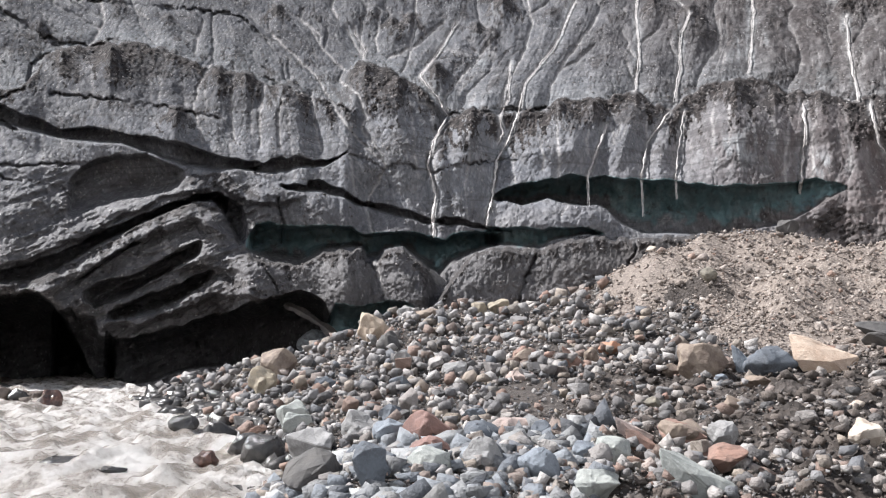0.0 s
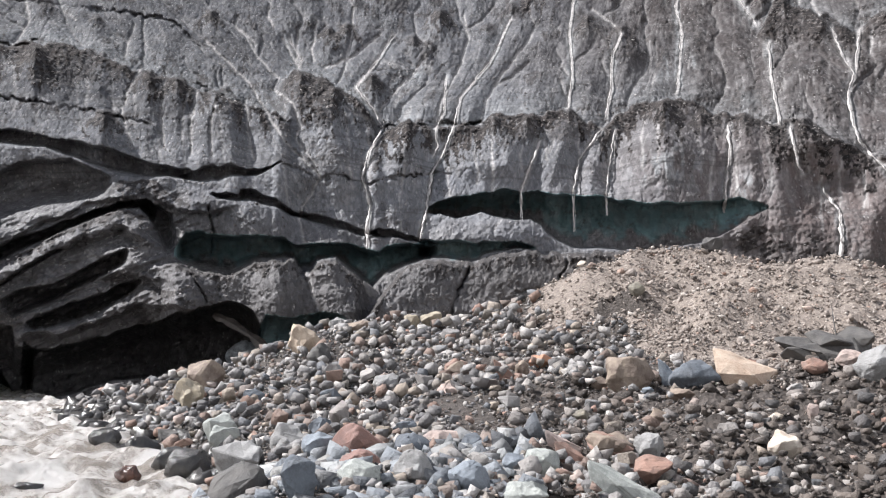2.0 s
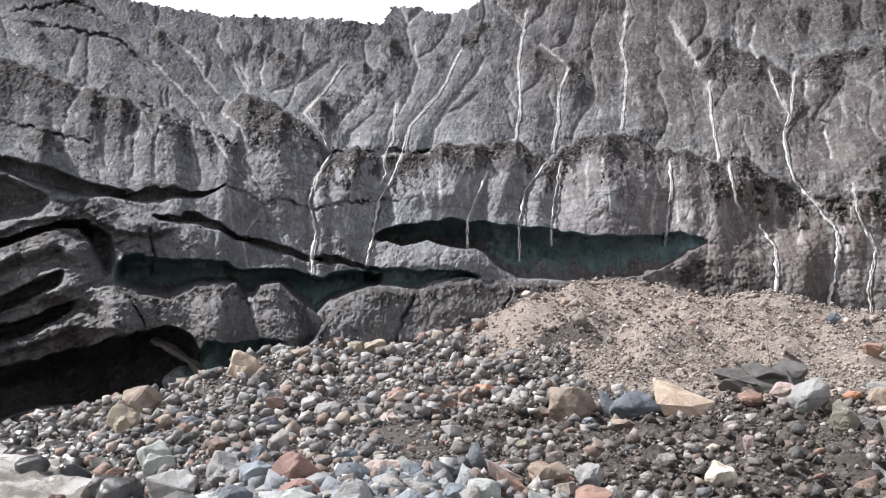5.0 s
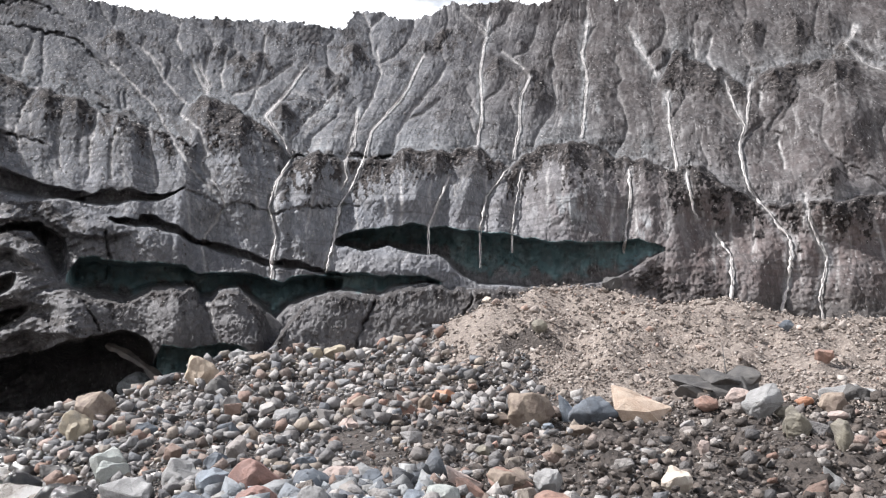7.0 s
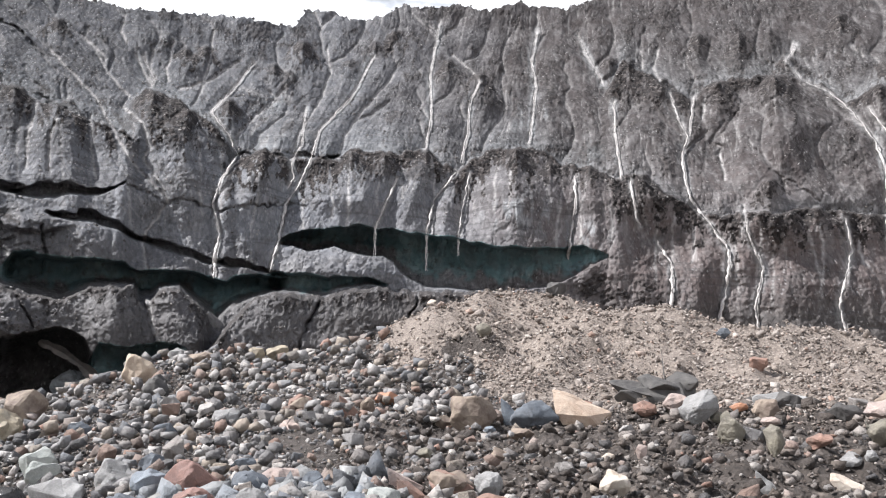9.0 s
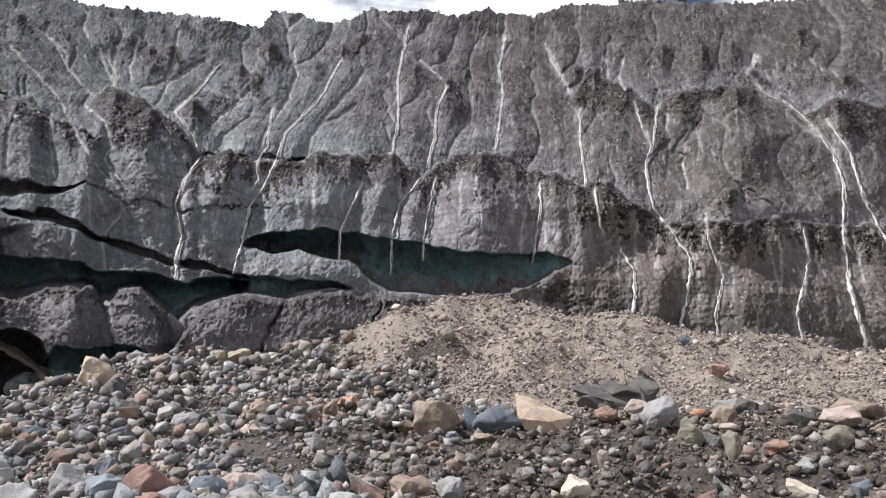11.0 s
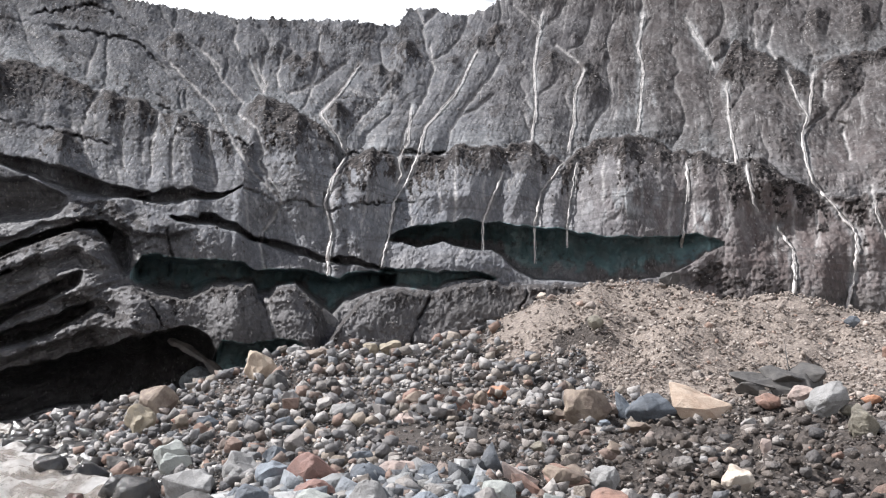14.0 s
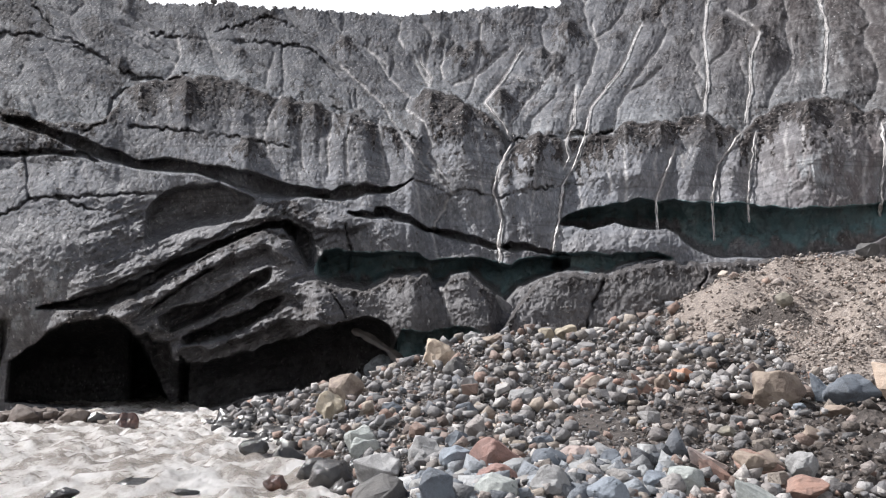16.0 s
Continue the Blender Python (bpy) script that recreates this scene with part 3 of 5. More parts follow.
TIERS = [
    ("tier_left", [(-35.53, 15.35), (-33.8, 16.96), (-30.53, 16.55), (-27.83, 16.87), (-27.01, 17.85), (-26.54, 18.8), (-25.51, 19.53), (-22.98, 20.27), (-19.95, 20.37), (-18.4, 20.12), (-16.81, 19.41), (-16.03, 19.72), (-15.23, 19.13), (-13.84, 19.35), (-12.42, 18.69), (-11.21, 18.42), (-8.38, 17.72), (-6.14, 17.08)]),
    ("slab_a", [(-29.91, 4.72), (-26.46, 5.08), (-24.46, 6.24), (-22.04, 7.73), (-20.26, 9.0), (-18.44, 10.02), (-16.56, 10.58), (-15.01, 10.05)]),
    ("slab_b", [(-22.9, 2.99), (-21.31, 3.3), (-19.34, 3.96), (-17.52, 4.63), (-15.36, 5.84), (-13.36, 5.24), (-11.81, 4.29)]),
    ("slab_lump", [(-18.12, 11.94), (-15.84, 12.64), (-15.06, 12.55), (-13.48, 11.44), (-11.91, 11.0)]),
    ("tier_nose", [(-7.08, 18.99), (-6.54, 19.83), (-5.52, 20.4), (-3.88, 20.01), (-1.85, 18.84), (-0.25, 17.47), (0.35, 16.87)]),
    ("tier_mid", [(-0.72, 15.02), (0.65, 16.65), (2.32, 17.18), (3.31, 16.77), (7.21, 16.9), (8.38, 17.51), (9.59, 17.42), (10.8, 17.28), (12.01, 17.41), (13.71, 17.74), (14.96, 16.65), (16.11, 16.28), (16.83, 16.84), (18.13, 17.55), (21.8, 17.74), (22.82, 17.15), (23.42, 16.68), (25.43, 16.4), (27.39, 15.42), (28.58, 15.76), (30.48, 14.3), (32.35, 13.26), (33.45, 12.57), (36.4, 12.7), (37.46, 12.42), (39.95, 12.72), (40.96, 12.46), (43.6, 11.88), (47.39, 11.71)]),
    ("tier_brown", [(26.32, 20.89), (28, 23.24), (29.97, 22.01), (31.12, 21), (32.66, 20.51), (34.25, 21.3), (38.01, 21.28), (40.85, 20.4), (42.14, 18.99), (44.25, 19.75), (47.11, 18.79)]),
    ("tier_foot", [(-14.18, 7.36), (-12.82, 6.99), (-11.84, 6.61), (-9.89, 6.47), (-9.11, 6.94), (-8.33, 7.33), (-7.15, 7.41), (-5.65, 7.56), (-5.41, 6.82), (-4.58, 6.81), (-4.11, 7.44), (-2.8, 7.62), (-2.02, 6.91), (-1.16, 6.19), (-0.48, 5.13)]),
    ("apron", [(-1.04, 3.12), (0.1, 4.86), (1.44, 6.6), (2.22, 7.11), (3.4, 7.5), (4.58, 7.65), (5.57, 7.41), (6.76, 7.32), (7.35, 7.67), (9.73, 8.03), (12.88, 7.85), (19.06, 7.88)]),
]
# peaks of debris-capped ice on the slope: bearing, rise, width
CAPS_WEST = [(-25.5, 19.5, 1.6), (-22.6, 20.2, 3.1), (-18.3, 16.8, 2.4), (-15.6, 19.7, 1.6), (-13.8, 19.4, 1.6), (-11.2, 18.7, 2.4), (-11.7, 23.8, 1.6),
             (-5.4, 20.4, 2.6), (-3.1, 19.4, 2.4), (-0.4, 20.4, 2.4), (-3.5, 23.3, 1.6), (-2.2, 23.6, 1.6), (2.1, 17.2, 2.4), (4.6, 24.6, 2.4)]
CAPS_MIDDLE = [(11.3, 25.7, 1.6), (15.3, 23.8, 1.6), (17.6, 22.9, 2.4), (9.9, 24.9, 1.2), (8.4, 17.4, 2.4), (10.8, 17.4, 2.0), (13.7, 17.7, 1.8), (16.8, 16.8, 1.2),
               (20.2, 17.8, 3.5), (22.6, 16.8, 1.6), (25.4, 16.4, 2.0), (27.0, 23.6, 1.4), (28.4, 23.4, 1.2)]
CAPS_EAST = [(30.6, 22.0, 1.6), (35.9, 24.2, 1.6), (37.8, 24.2, 1.2), (33.2, 24.5, 1.6), (38.8, 22.4, 2.0), (42.2, 24.4, 2.0), (44.7, 21.2, 3.1), (44.2, 19.8, 3.5),
             (38.0, 21.3, 4.7), (34.3, 21.5, 2.4), (29.0, 15.8, 2.0), (35.3, 12.8, 1.2), (36.5, 12.7, 1.2), (37.5, 12.5, 1.2), (38.4, 12.6, 1.6), (40.0, 12.8, 2.0),
             (37.2, 14.8, 2.4), (41.5, 12.4, 1.6), (43.0, 12.0, 1.4)]
# rounded slabs heaved up at the west end: axis, half width, height
ROLLS = [([(-29.2, 5.7), (-25.9, 7.3), (-22.1, 9.3), (-18.9, 11.4), (-15.8, 12.2)], 0.8, 1.4),
         ([(-26.8, 4.5), (-23.1, 6.7), (-19.5, 9.2), (-16.9, 10.1), (-14.6, 9.3)], 1.5, 2.4),
         ([(-25.2, 3.3), (-21.9, 5.1), (-18.7, 6.9), (-16.1, 7.2), (-13.4, 6.5)], 1.3, 2.2),
         ([(-22.9, 2.5), (-19.3, 3.4), (-15.6, 5.1), (-13.4, 4.8), (-11.4, 4.0)], 1.1, 2.0),
         ([(-30.9, 3.3), (-29.4, 4.3), (-27.4, 4.7), (-25.4, 4.5), (-24.2, 2.7), (-23.3, -0.2)], 0.9, 1.6),
         ([(-15.6, 12.4), (-13.5, 11.2), (-11.5, 10.9), (-9.5, 11.7)], 1.0, 1.6)]
# swelling blocks and lobes: bearing, rise, half width, half height, height
LOBES_LOW = [(-30.1, 10.0, 6.7, 4.3, 3.0), (-6.9, 5.9, 1.7, 2.2, 0.7), (-3.2, 5.9, 1.9, 2.4, 1.0), (3.2, 5.5, 3.3, 2.6, 0.6), (9.6, 5.8, 3.7, 2.4, 0.5),
             (-13.4, 5.8, 2.7, 1.6, 1.8), (-8.4, 10.6, 2.9, 1.2, 0.9), (-12.3, 10.8, 1.5, 1.6, 1.2), (8.3, 9.9, 4.2, 1.1, 1.0)]
LOBES_HIGH = [(1.4, 14.6, 2.4, 2.4, 1.6), (-2.8, 17.4, 2.9, 3.3, 2.4), (6.5, 14.8, 2.4, 2.4, 1.4), (9.7, 15.0, 1.6, 2.7, 1.2), (12.7, 15.1, 1.5, 2.7, 1.4),
              (15.3, 14.4, 1.0, 2.4, 1.0), (20.2, 14.4, 3.5, 3.7, 2.2), (26.2, 13.2, 2.4, 3.5, 1.4), (-8.6, 16.3, 4.3, 3.5, 2.0), (37.8, 17.8, 4.7, 4.3, 1.6),
              (29.6, 16.9, 2.2, 3.9, 1.2), (38.4, 9.7, 4.7, 4.3, 1.2), (-20.6, 17.7, 4.3, 2.9, 2.2), (-13.6, 16.6, 4.3, 3.1, 1.8), (-30.7, 18.8, 4.7, 2.7, 2.0)]
# washed, pale ice: bearing, rise, reach
PALE = [(20.2, 13.3, 2.0), (23.0, 12.5, 1.6), (25.2, 11.7, 1.3), (21.4, 19.5, 1.4), (25.4, 17.1, 1.2), (3.0, 20.6, 1.4), (-31.8, 6.4, 2.4), (-32.3, 4.6, 1.8)]
CLEAN = ("green_cave", "long_undercut", "lip_undercut", "ice_mouth")
CAVES = ("arch", "cavern", "pillar_shade", "small_arch", "ice_mouth", "green_cave")


def lean_of(th):
    """How far the fall line leans: bearing lost for each degree of rise."""
    return np.interp(th, [-40, -8, 0, 6, 14, 24, 34, 50], [0.75, 0.9, 0.4, -0.5, -0.45, -0.1, 0.12, 0.4])


class Drainage:
    """The rills on the ice: how far any place is from the nearest one."""

    def __init__(self, cap):
        self.step, self.cap = 0.08, cap
        self.th = np.arange(-48, 60, self.step)
        self.ph = np.arange(-6, 30, self.step)
        self.far = np.full((len(self.ph), len(self.th)), cap)

    def add(self, line):
        for p0, p1 in zip(line, line[1:]):
            i0 = max(int((min(p0[0], p1[0]) - self.cap - self.th[0]) / self.step), 0)
            i1 = int((max(p0[0], p1[0]) + self.cap - self.th[0]) / self.step) + 1
            j0 = max(int((min(p0[1], p1[1]) - self.cap - self.ph[0]) / self.step), 0)
            j1 = int((max(p0[1], p1[1]) + self.cap - self.ph[0]) / self.step) + 1
            x, y = np.meshgrid(self.th[i0:i1], self.ph[j0:j1])
            if x.size:
                self.far[j0:j1, i0:i1] = np.minimum(self.far[j0:j1, i0:i1], from_line([p0, p1], x, y))

    def at(self, th, ph):
        x = np.clip((th - self.th[0]) / self.step, 0, len(self.th) - 1.001)
        y = np.clip((ph - self.ph[0]) / self.step, 0, len(self.ph) - 1.001)
        i, j = x.astype(int), y.astype(int)
        fx, fy = x - i, y - j
        f = self.far
        return (f[j, i] * (1 - fx) + f[j, i + 1] * fx) * (1 - fy) + (f[j + 1, i] * (1 - fx) + f[j + 1, i + 1] * fx) * fy

    def one(self, th, ph):
        return float(self.at(np.array(th), np.array(ph)))


def drain():
    """Rills: the streams, the gullies, side rills that join them, and short flutes below each ledge."""
    rnd = random.Random(23)
    slope, flutes, spring, main = Drainage(2.2), Drainage(1.2), Drainage(0.6), Drainage(0.6)
    for name, line in STREAMS:
        spring.add(line)
    for name, line in STREAMS + GULLIES:
        slope.add(line)
        main.add(line)
    mid, left = dict(TIERS)["tier_mid"], dict(TIERS)["tier_left"]
    for k in range(230):
        th, ph = rnd.uniform(-40, 50), rnd.uniform(16.0, 27.0)
        if slope.one(th, ph) < 0.55:
            continue
        path = [(th, ph)]
        while ph > 14.0 and len(path) < 90:
            floor = float(along(mid, th)) + 0.3 if th > 0 else float(along(left, th)) + 0.2
            if ph < floor:
                break
            drift = float(lean_of(th)) + 0.5 * math.sin(ph * 1.3 + k)
            here, east, west = slope.one(th, ph), slope.one(th + 0.3, ph - 0.2), slope.one(th - 0.3, ph - 0.2)
            if here < 1.3:
                drift += 1.2 if east < west else -1.2
            th, ph = th + 0.2 * drift, ph - 0.2
            path.append((th, ph))
            if slope.one(th, ph) < 0.14:
                break
        if len(path) > 4:
            slope.add(path[::2] + path[-1:])
    for name, line in TIERS:
        if name in ("tier_foot", "apron") or name.startswith("slab"):
            continue
        th = line[0][0] + 0.5
        while th < line[-1][0] - 0.5:
            ph = float(along(line, th))
            length, lean = rnd.uniform(3.0, 7.0), rnd.uniform(-0.12, 0.16)
            flutes.add([(th + lean * a * length + 0.1 * math.sin(a * 9 + th), ph - 0.1 - a * length) for a in (0, 0.25, 0.5, 0.75, 1)])
            th += rnd.uniform(0.9, 2.6)
    return slope, flutes, spring, main


SLOPE, FLUTES, SPRING, MAIN = drain()


def front_relief(th, ph):
    """How far the ice stands from the standpoint, in plan, over bearing and rise; and its shares of clean ice, debris,
    silt, pale ice, and wet ice that also carries painted shade.
    """
    foot = 62 / np.cos(np.radians(0.85 * th))
    r = foot + foot / 62 * np.interp(ph, [-6, 4, 9, 14, 18, 28], [0, 1.5, 4.5, 9.0, 15, 36])
    clean, debris, silt, pale, capped = (np.zeros_like(r) for _ in range(5))
    wob = 0.45 * fbm(th * 1.3, ph * 1.3, 4, 12, 0.5)
    rag = fbm(th * 4.5, ph * 2.2, 4, 13, 0.65)
    for name, line in TIERS:
        high, fade, soft = dict(tier_left=(3.6, 15.0, 0.1), tier_nose=(3.6, 12.0, 0.1), tier_mid=(2.8, 16.0, 0.1), tier_brown=(1.8, 14.0, 0.12), tier_foot=(4.0, 40.0, 0.2), apron=(6.0, 40.0, 0.3),
                                slab_a=(1.4, 6.0, 0.9), slab_b=(1.2, 5.0, 0.9), slab_lump=(1.2, 4.0, 0.6))[name]
        w = step(line[0][0] - 0.3, line[0][0] + 1.0, th) * (1 - step(line[-1][0] - 1.0, line[-1][0] + 0.3, th))
        below = along(line, th) + 0.16 * fbm(th * 1.7, ph * 0 + 3, 3, 5, 0.4) - ph
        on = below > 0
        r = r - w * high * np.where(on, np.exp(-np.maximum(below, 0) / fade) * step(-0.03, soft, below), 0)
        if name in ("tier_foot", "apron", "slab_a", "slab_b", "slab_lump"):
            debris = np.maximum(debris, 0.85 * w * np.where(on, 1 - step(0.7, 0.9, 0.5 * rag + below / (0.25 + 0.8 * np.abs(fbm(th * 0.9, th * 0, 3, 16))) + 0.9 * wob), 0))
        elif name.startswith("tier"):
            reach = 0.45 + 2.0 * np.abs(fbm(th * 0.8, th * 0, 2, 15))
            pale = np.maximum(pale, 0.3 * w * np.where(on, 0, np.exp(np.minimum(below, 0) / 1.0)))
            debris = np.maximum(debris, w * np.where(on, (1 - step(0.72, 0.92, below / reach + 0.6 * wob + 0.55 * rag)), 0))
    for line, wide, high in ROLLS:
        a, b2 = line[0][0], line[-1][0]
        span = step(a - 0.4, a + 1.2, th) * (1 - step(b2 - 1.2, b2 + 0.4, th))
        d = (ph + 0.2 * wob + 0.25 * fbm(th * 0.6, ph * 0 + wide, 2, 34) - along(line, th)) / wide
        lump = np.where(d > 0, np.clip(1 - d / 1.7, 0, 1), 1 - step(0.35, 0.75, -d))
        r = r - span * high * lump * (1 + 0.15 * fbm(th * 0.9 + 3 * wide, ph * 1.4, 3, 33, 0.55))
    for th0, ph0, wt, wp, high in LOBES_LOW + LOBES_HIGH:
        rho = ((th - th0 + 0.3 * wob) / wt) ** 2 + ((ph - ph0 + 0.45 * wp + 0.3 * wob) / (1.4 * wp)) ** 2
        r = r - (1.3 if ph0 < 11.5 else 0.55) * high * np.clip(1 - rho, 0, 1)
    rnd = random.Random(11)
    small = [(rnd.uniform(-34, 47), rnd.uniform(18.5, 26.5), rnd.uniform(0.5, 1.3)) for _ in range(22)]
    for th0, ph0, wide in CAPS_WEST + CAPS_MIDDLE + CAPS_EAST + small:
        strong = 0.9 if wide > 1.35 else 0.65
        wide = 1.1 * wide
        dt, below = th - th0 + 0.12 * wob, ph0 - ph + 0.1 * wob
        near = (np.abs(dt) < 2.2 * wide) & (below > -0.2) & (below < 5 * wide)
        if not near.any():
            continue
        d, bl = dt[near], np.maximum(below[near], 0)
        flank = np.clip(1 - np.abs(d) / (0.1 * wide + 1.0 * np.minimum(bl, 0.75 * wide)), 0, 1)
        rise_in = step(-0.05, 0.25, below[near])
        r[near] -= 1.15 * wide * flank * np.exp(-bl / (1.2 * wide)) * (1 - step(0.6, 2.2, bl / wide)) * rise_in
        cover = strong * step(0.0, 0.12, flank + 0.2 * wob[near] + 0.12 * rag[near]) * (1 - step(0.75, 0.95, bl / min(0.7 * wide, 1.3) + 0.5 * wob[near] + 0.55 * rag[near])) * rise_in
        capped[near] = np.maximum(capped[near], cover)
    upper = step(11.0, 17.0, ph)
    jig_t, jig_p = 0.06 * fbm(th * 2.0, ph * 2.0, 3, 18), 0.06 * fbm(th * 2.0, ph * 2.0, 3, 19)
    d, d2 = SLOPE.at(th + jig_t, ph + jig_p), FLUTES.at(th + jig_t, ph + jig_p)
    r = r - (0.62 * upper + 0.45 * (1 - upper)) * np.minimum(d, 1.7)
    r = r - 0.26 * np.minimum(d2, 0.9)
    r = r + 0.3 * np.exp(-(d / 0.12) ** 2)
    d3 = MAIN.at(th + jig_t, ph + jig_p)
    silt = np.maximum(silt, 0.5 * np.exp(-(d / 0.07) ** 2) * (0.9 + 0.6 * wob))
    traced = 0.85 * np.exp(-(d3 / 0.085) ** 2) * (1.0 + 0.5 * wob)
    silt = np.maximum(silt, 0.8 * np.exp(-(d2 / 0.085) ** 2) * (0.75 + 0.6 * wob))
    crest = step(0.5, 0.65, d + 0.35 * wob) * upper * step(0.5, 0.6, fbm(th * 0.45, ph * 0.8, 2, 17) + 0.4 * wob + 0.5 * rag)
    debris = np.maximum(debris, 0.6 * crest)
    debris = debris * (1 - np.exp(-(d / 0.2) ** 2))
    wet = np.exp(-(SPRING.at(th, ph) / 0.16) ** 2)
    pale = np.maximum(pale, 0.4 * np.exp(-(SPRING.at(th + 0.25 * wob, ph) / 0.3) ** 2) * step(-0.3, 0.3, fbm(th * 1.5, ph * 0.6, 3, 67)))
    debris = np.maximum(debris, capped * (1 - wet))
    silt = silt * (0.55 + 0.45 * step(-8, -1, th)) * (1 - 0.6 * step(20, 27, th) * upper)
    silt = np.maximum.reduce([silt * (1 - 0.9 * debris), 0.8 * wet, traced])
    q = th + lean_of(th) * (ph - 15) + 0.4 * fbm(th * 0.5, ph * 0.4, 2, 21)
    n = fbm(q * 3.2, ph * 0.2, 2, 37)
    r = r + 0.1 * np.exp(-(n / 0.1) ** 2) * step(3, 9, ph)
    silt = np.maximum(silt, 0.4 * np.exp(-(n / 0.08) ** 2) * step(3, 9, ph) * step(-0.2, 0.3, wob))
    bands = fbm(th * 0.9 + 1.2 * ph, ph * 3.2 - 1.6 * th, 4, 29, 0.6)
    debris = np.maximum(debris, 0.85 * step(23.5, 25, th) * (1 - step(30.0, 32.0, th)) * (1 - step(8.6, 9.8, ph + 0.25 * (th - 26))) * step(-0.15, 0.2, bands))
    for name, line in SEAMS:
        near = (th > min(p[0] for p in line) - 1) & (th < max(p[0] for p in line) + 1)
        if near.any():
            d = from_line(line, th[near] + 0.15 * wob[near], ph[near] + 0.14 * fbm(th[near] * 3, ph[near] * 3, 2, 9))
            r[near] += 0.9 * np.exp(-(d / 0.085) ** 2) * (0.35 + 0.65 * step(-0.5, 0.1, fbm(th[near] * 0.8, ph[near] * 0.8, 2, 10)))
    r = r + 0.8 * fbm(th * 0.2, ph * 0.28, 2, 41) + 0.1 * fbm(th * 0.9, ph * 0.8, 3, 45, 0.5)
    r = r + 0.05 * fbm(th * 6, ph * 6, 2, 51, 0.8) + 0.16 * debris * fbm(th * 6, ph * 6, 2, 55, 0.8)
    grain_u, grain_v = th + 0.45 * ph, ph - 0.45 * (th + 20)
    heaved = (1 - step(-13, -9, th)) * (1 - step(11.5, 13, ph)) * step(-31, -26, th)
    r = r + heaved * (0.5 * np.abs(fbm(grain_u * 0.35, grain_v * 1.5, 3, 57, 0.55)) + 0.12 * fbm(grain_u * 1.5, grain_v * 4.0, 3, 58, 0.6))
    r = r + 0.14 * (1 - step(10.5, 12.5, ph)) * np.abs(fbm(th * 1.6, ph * 1.6, 3, 59, 0.6))
    for th0, ph0, wide in PALE:
        pale = np.maximum(pale, 0.55 * step(-0.25, 0.6, fbm(th * 2.2, ph * 0.8, 4, 66, 0.6)) * np.exp(-(((th - th0) / wide) ** 2 + ((ph - ph0) / (0.7 * wide)) ** 2) + 0.7 * wob))
    for name, up, low, deep in HOLLOWS:
        lo, hi = max(up[0][0], low[0][0]), min(up[-1][0], low[-1][0])
        inside = (th > lo) & (th < hi)
        wav = (0.13 if name in CLEAN else 0.17) * fbm(th * 0.9, ph * 0 + deep, 4, 61, 0.45)
        u, l = along(up, th) + wav, along(low, th) + 0.6 * wav
        w = (u - ph) / np.maximum(u - l, 0.05)
        taper = 0.5 if name in CAVES else 0.6
        ends = step(lo, lo + taper, th) * (1 - step(hi - taper, hi, th))
        if name in CAVES:
            shape = step(0.0, 0.05, w) * (1 - step(0.97, 1.03, w)) * (0.75 + 0.25 * step(0.0, 0.5, w))
        else:
            shape = step(0.0, 0.14, w) * (1 - step(0.7, 1.08, w))
        if name == "green_cave":
            shape = shape * np.interp(th, [18, 25.5], [1, 0.2])
        r = r + np.where(inside, deep * shape * (np.maximum(ends, 0.3) if name in CAVES else ends), 0)
        if name in CLEAN:
            clean = np.maximum(clean, np.where(inside & (w > -0.02), (1 - step(0.6, 0.85, w + 0.4 * wob)) * (0.7 + 0.3 * step(-0.5, 0.3, fbm(th * 1.3, ph * 0.9, 3, 62, 0.6))), 0))
            r = r + np.where(inside & (w > 0.05) & (w < 0.95), 0.3 * fbm(th * 1.2, ph * 0.8, 3, 63, 0.5), 0)
    # wet slabs low in the west; the share also paints in their shade
    wet_shaded_ice = (1 - step(-14, -8, th + 2 * wob)) * (1 - step(11, 14, ph + 2 * wob + 0.1 * (th + 20))) * step(-0.5, 0.15, wob + 0.35)
    wet_shaded_ice = wet_shaded_ice * (0.35 + 0.65 * step(-29, -25, th + 2 * wob))
    # the foot further east takes the same darker tone
    wet_shaded_ice = np.maximum(wet_shaded_ice, 0.75 * (1 - step(9.5, 11.5, ph + wob)) * (1 - step(4, 14, th)))
    return r, clean, debris, silt, np.clip(pale, 0, 1), np.clip(wet_shaded_ice, 0, 1)


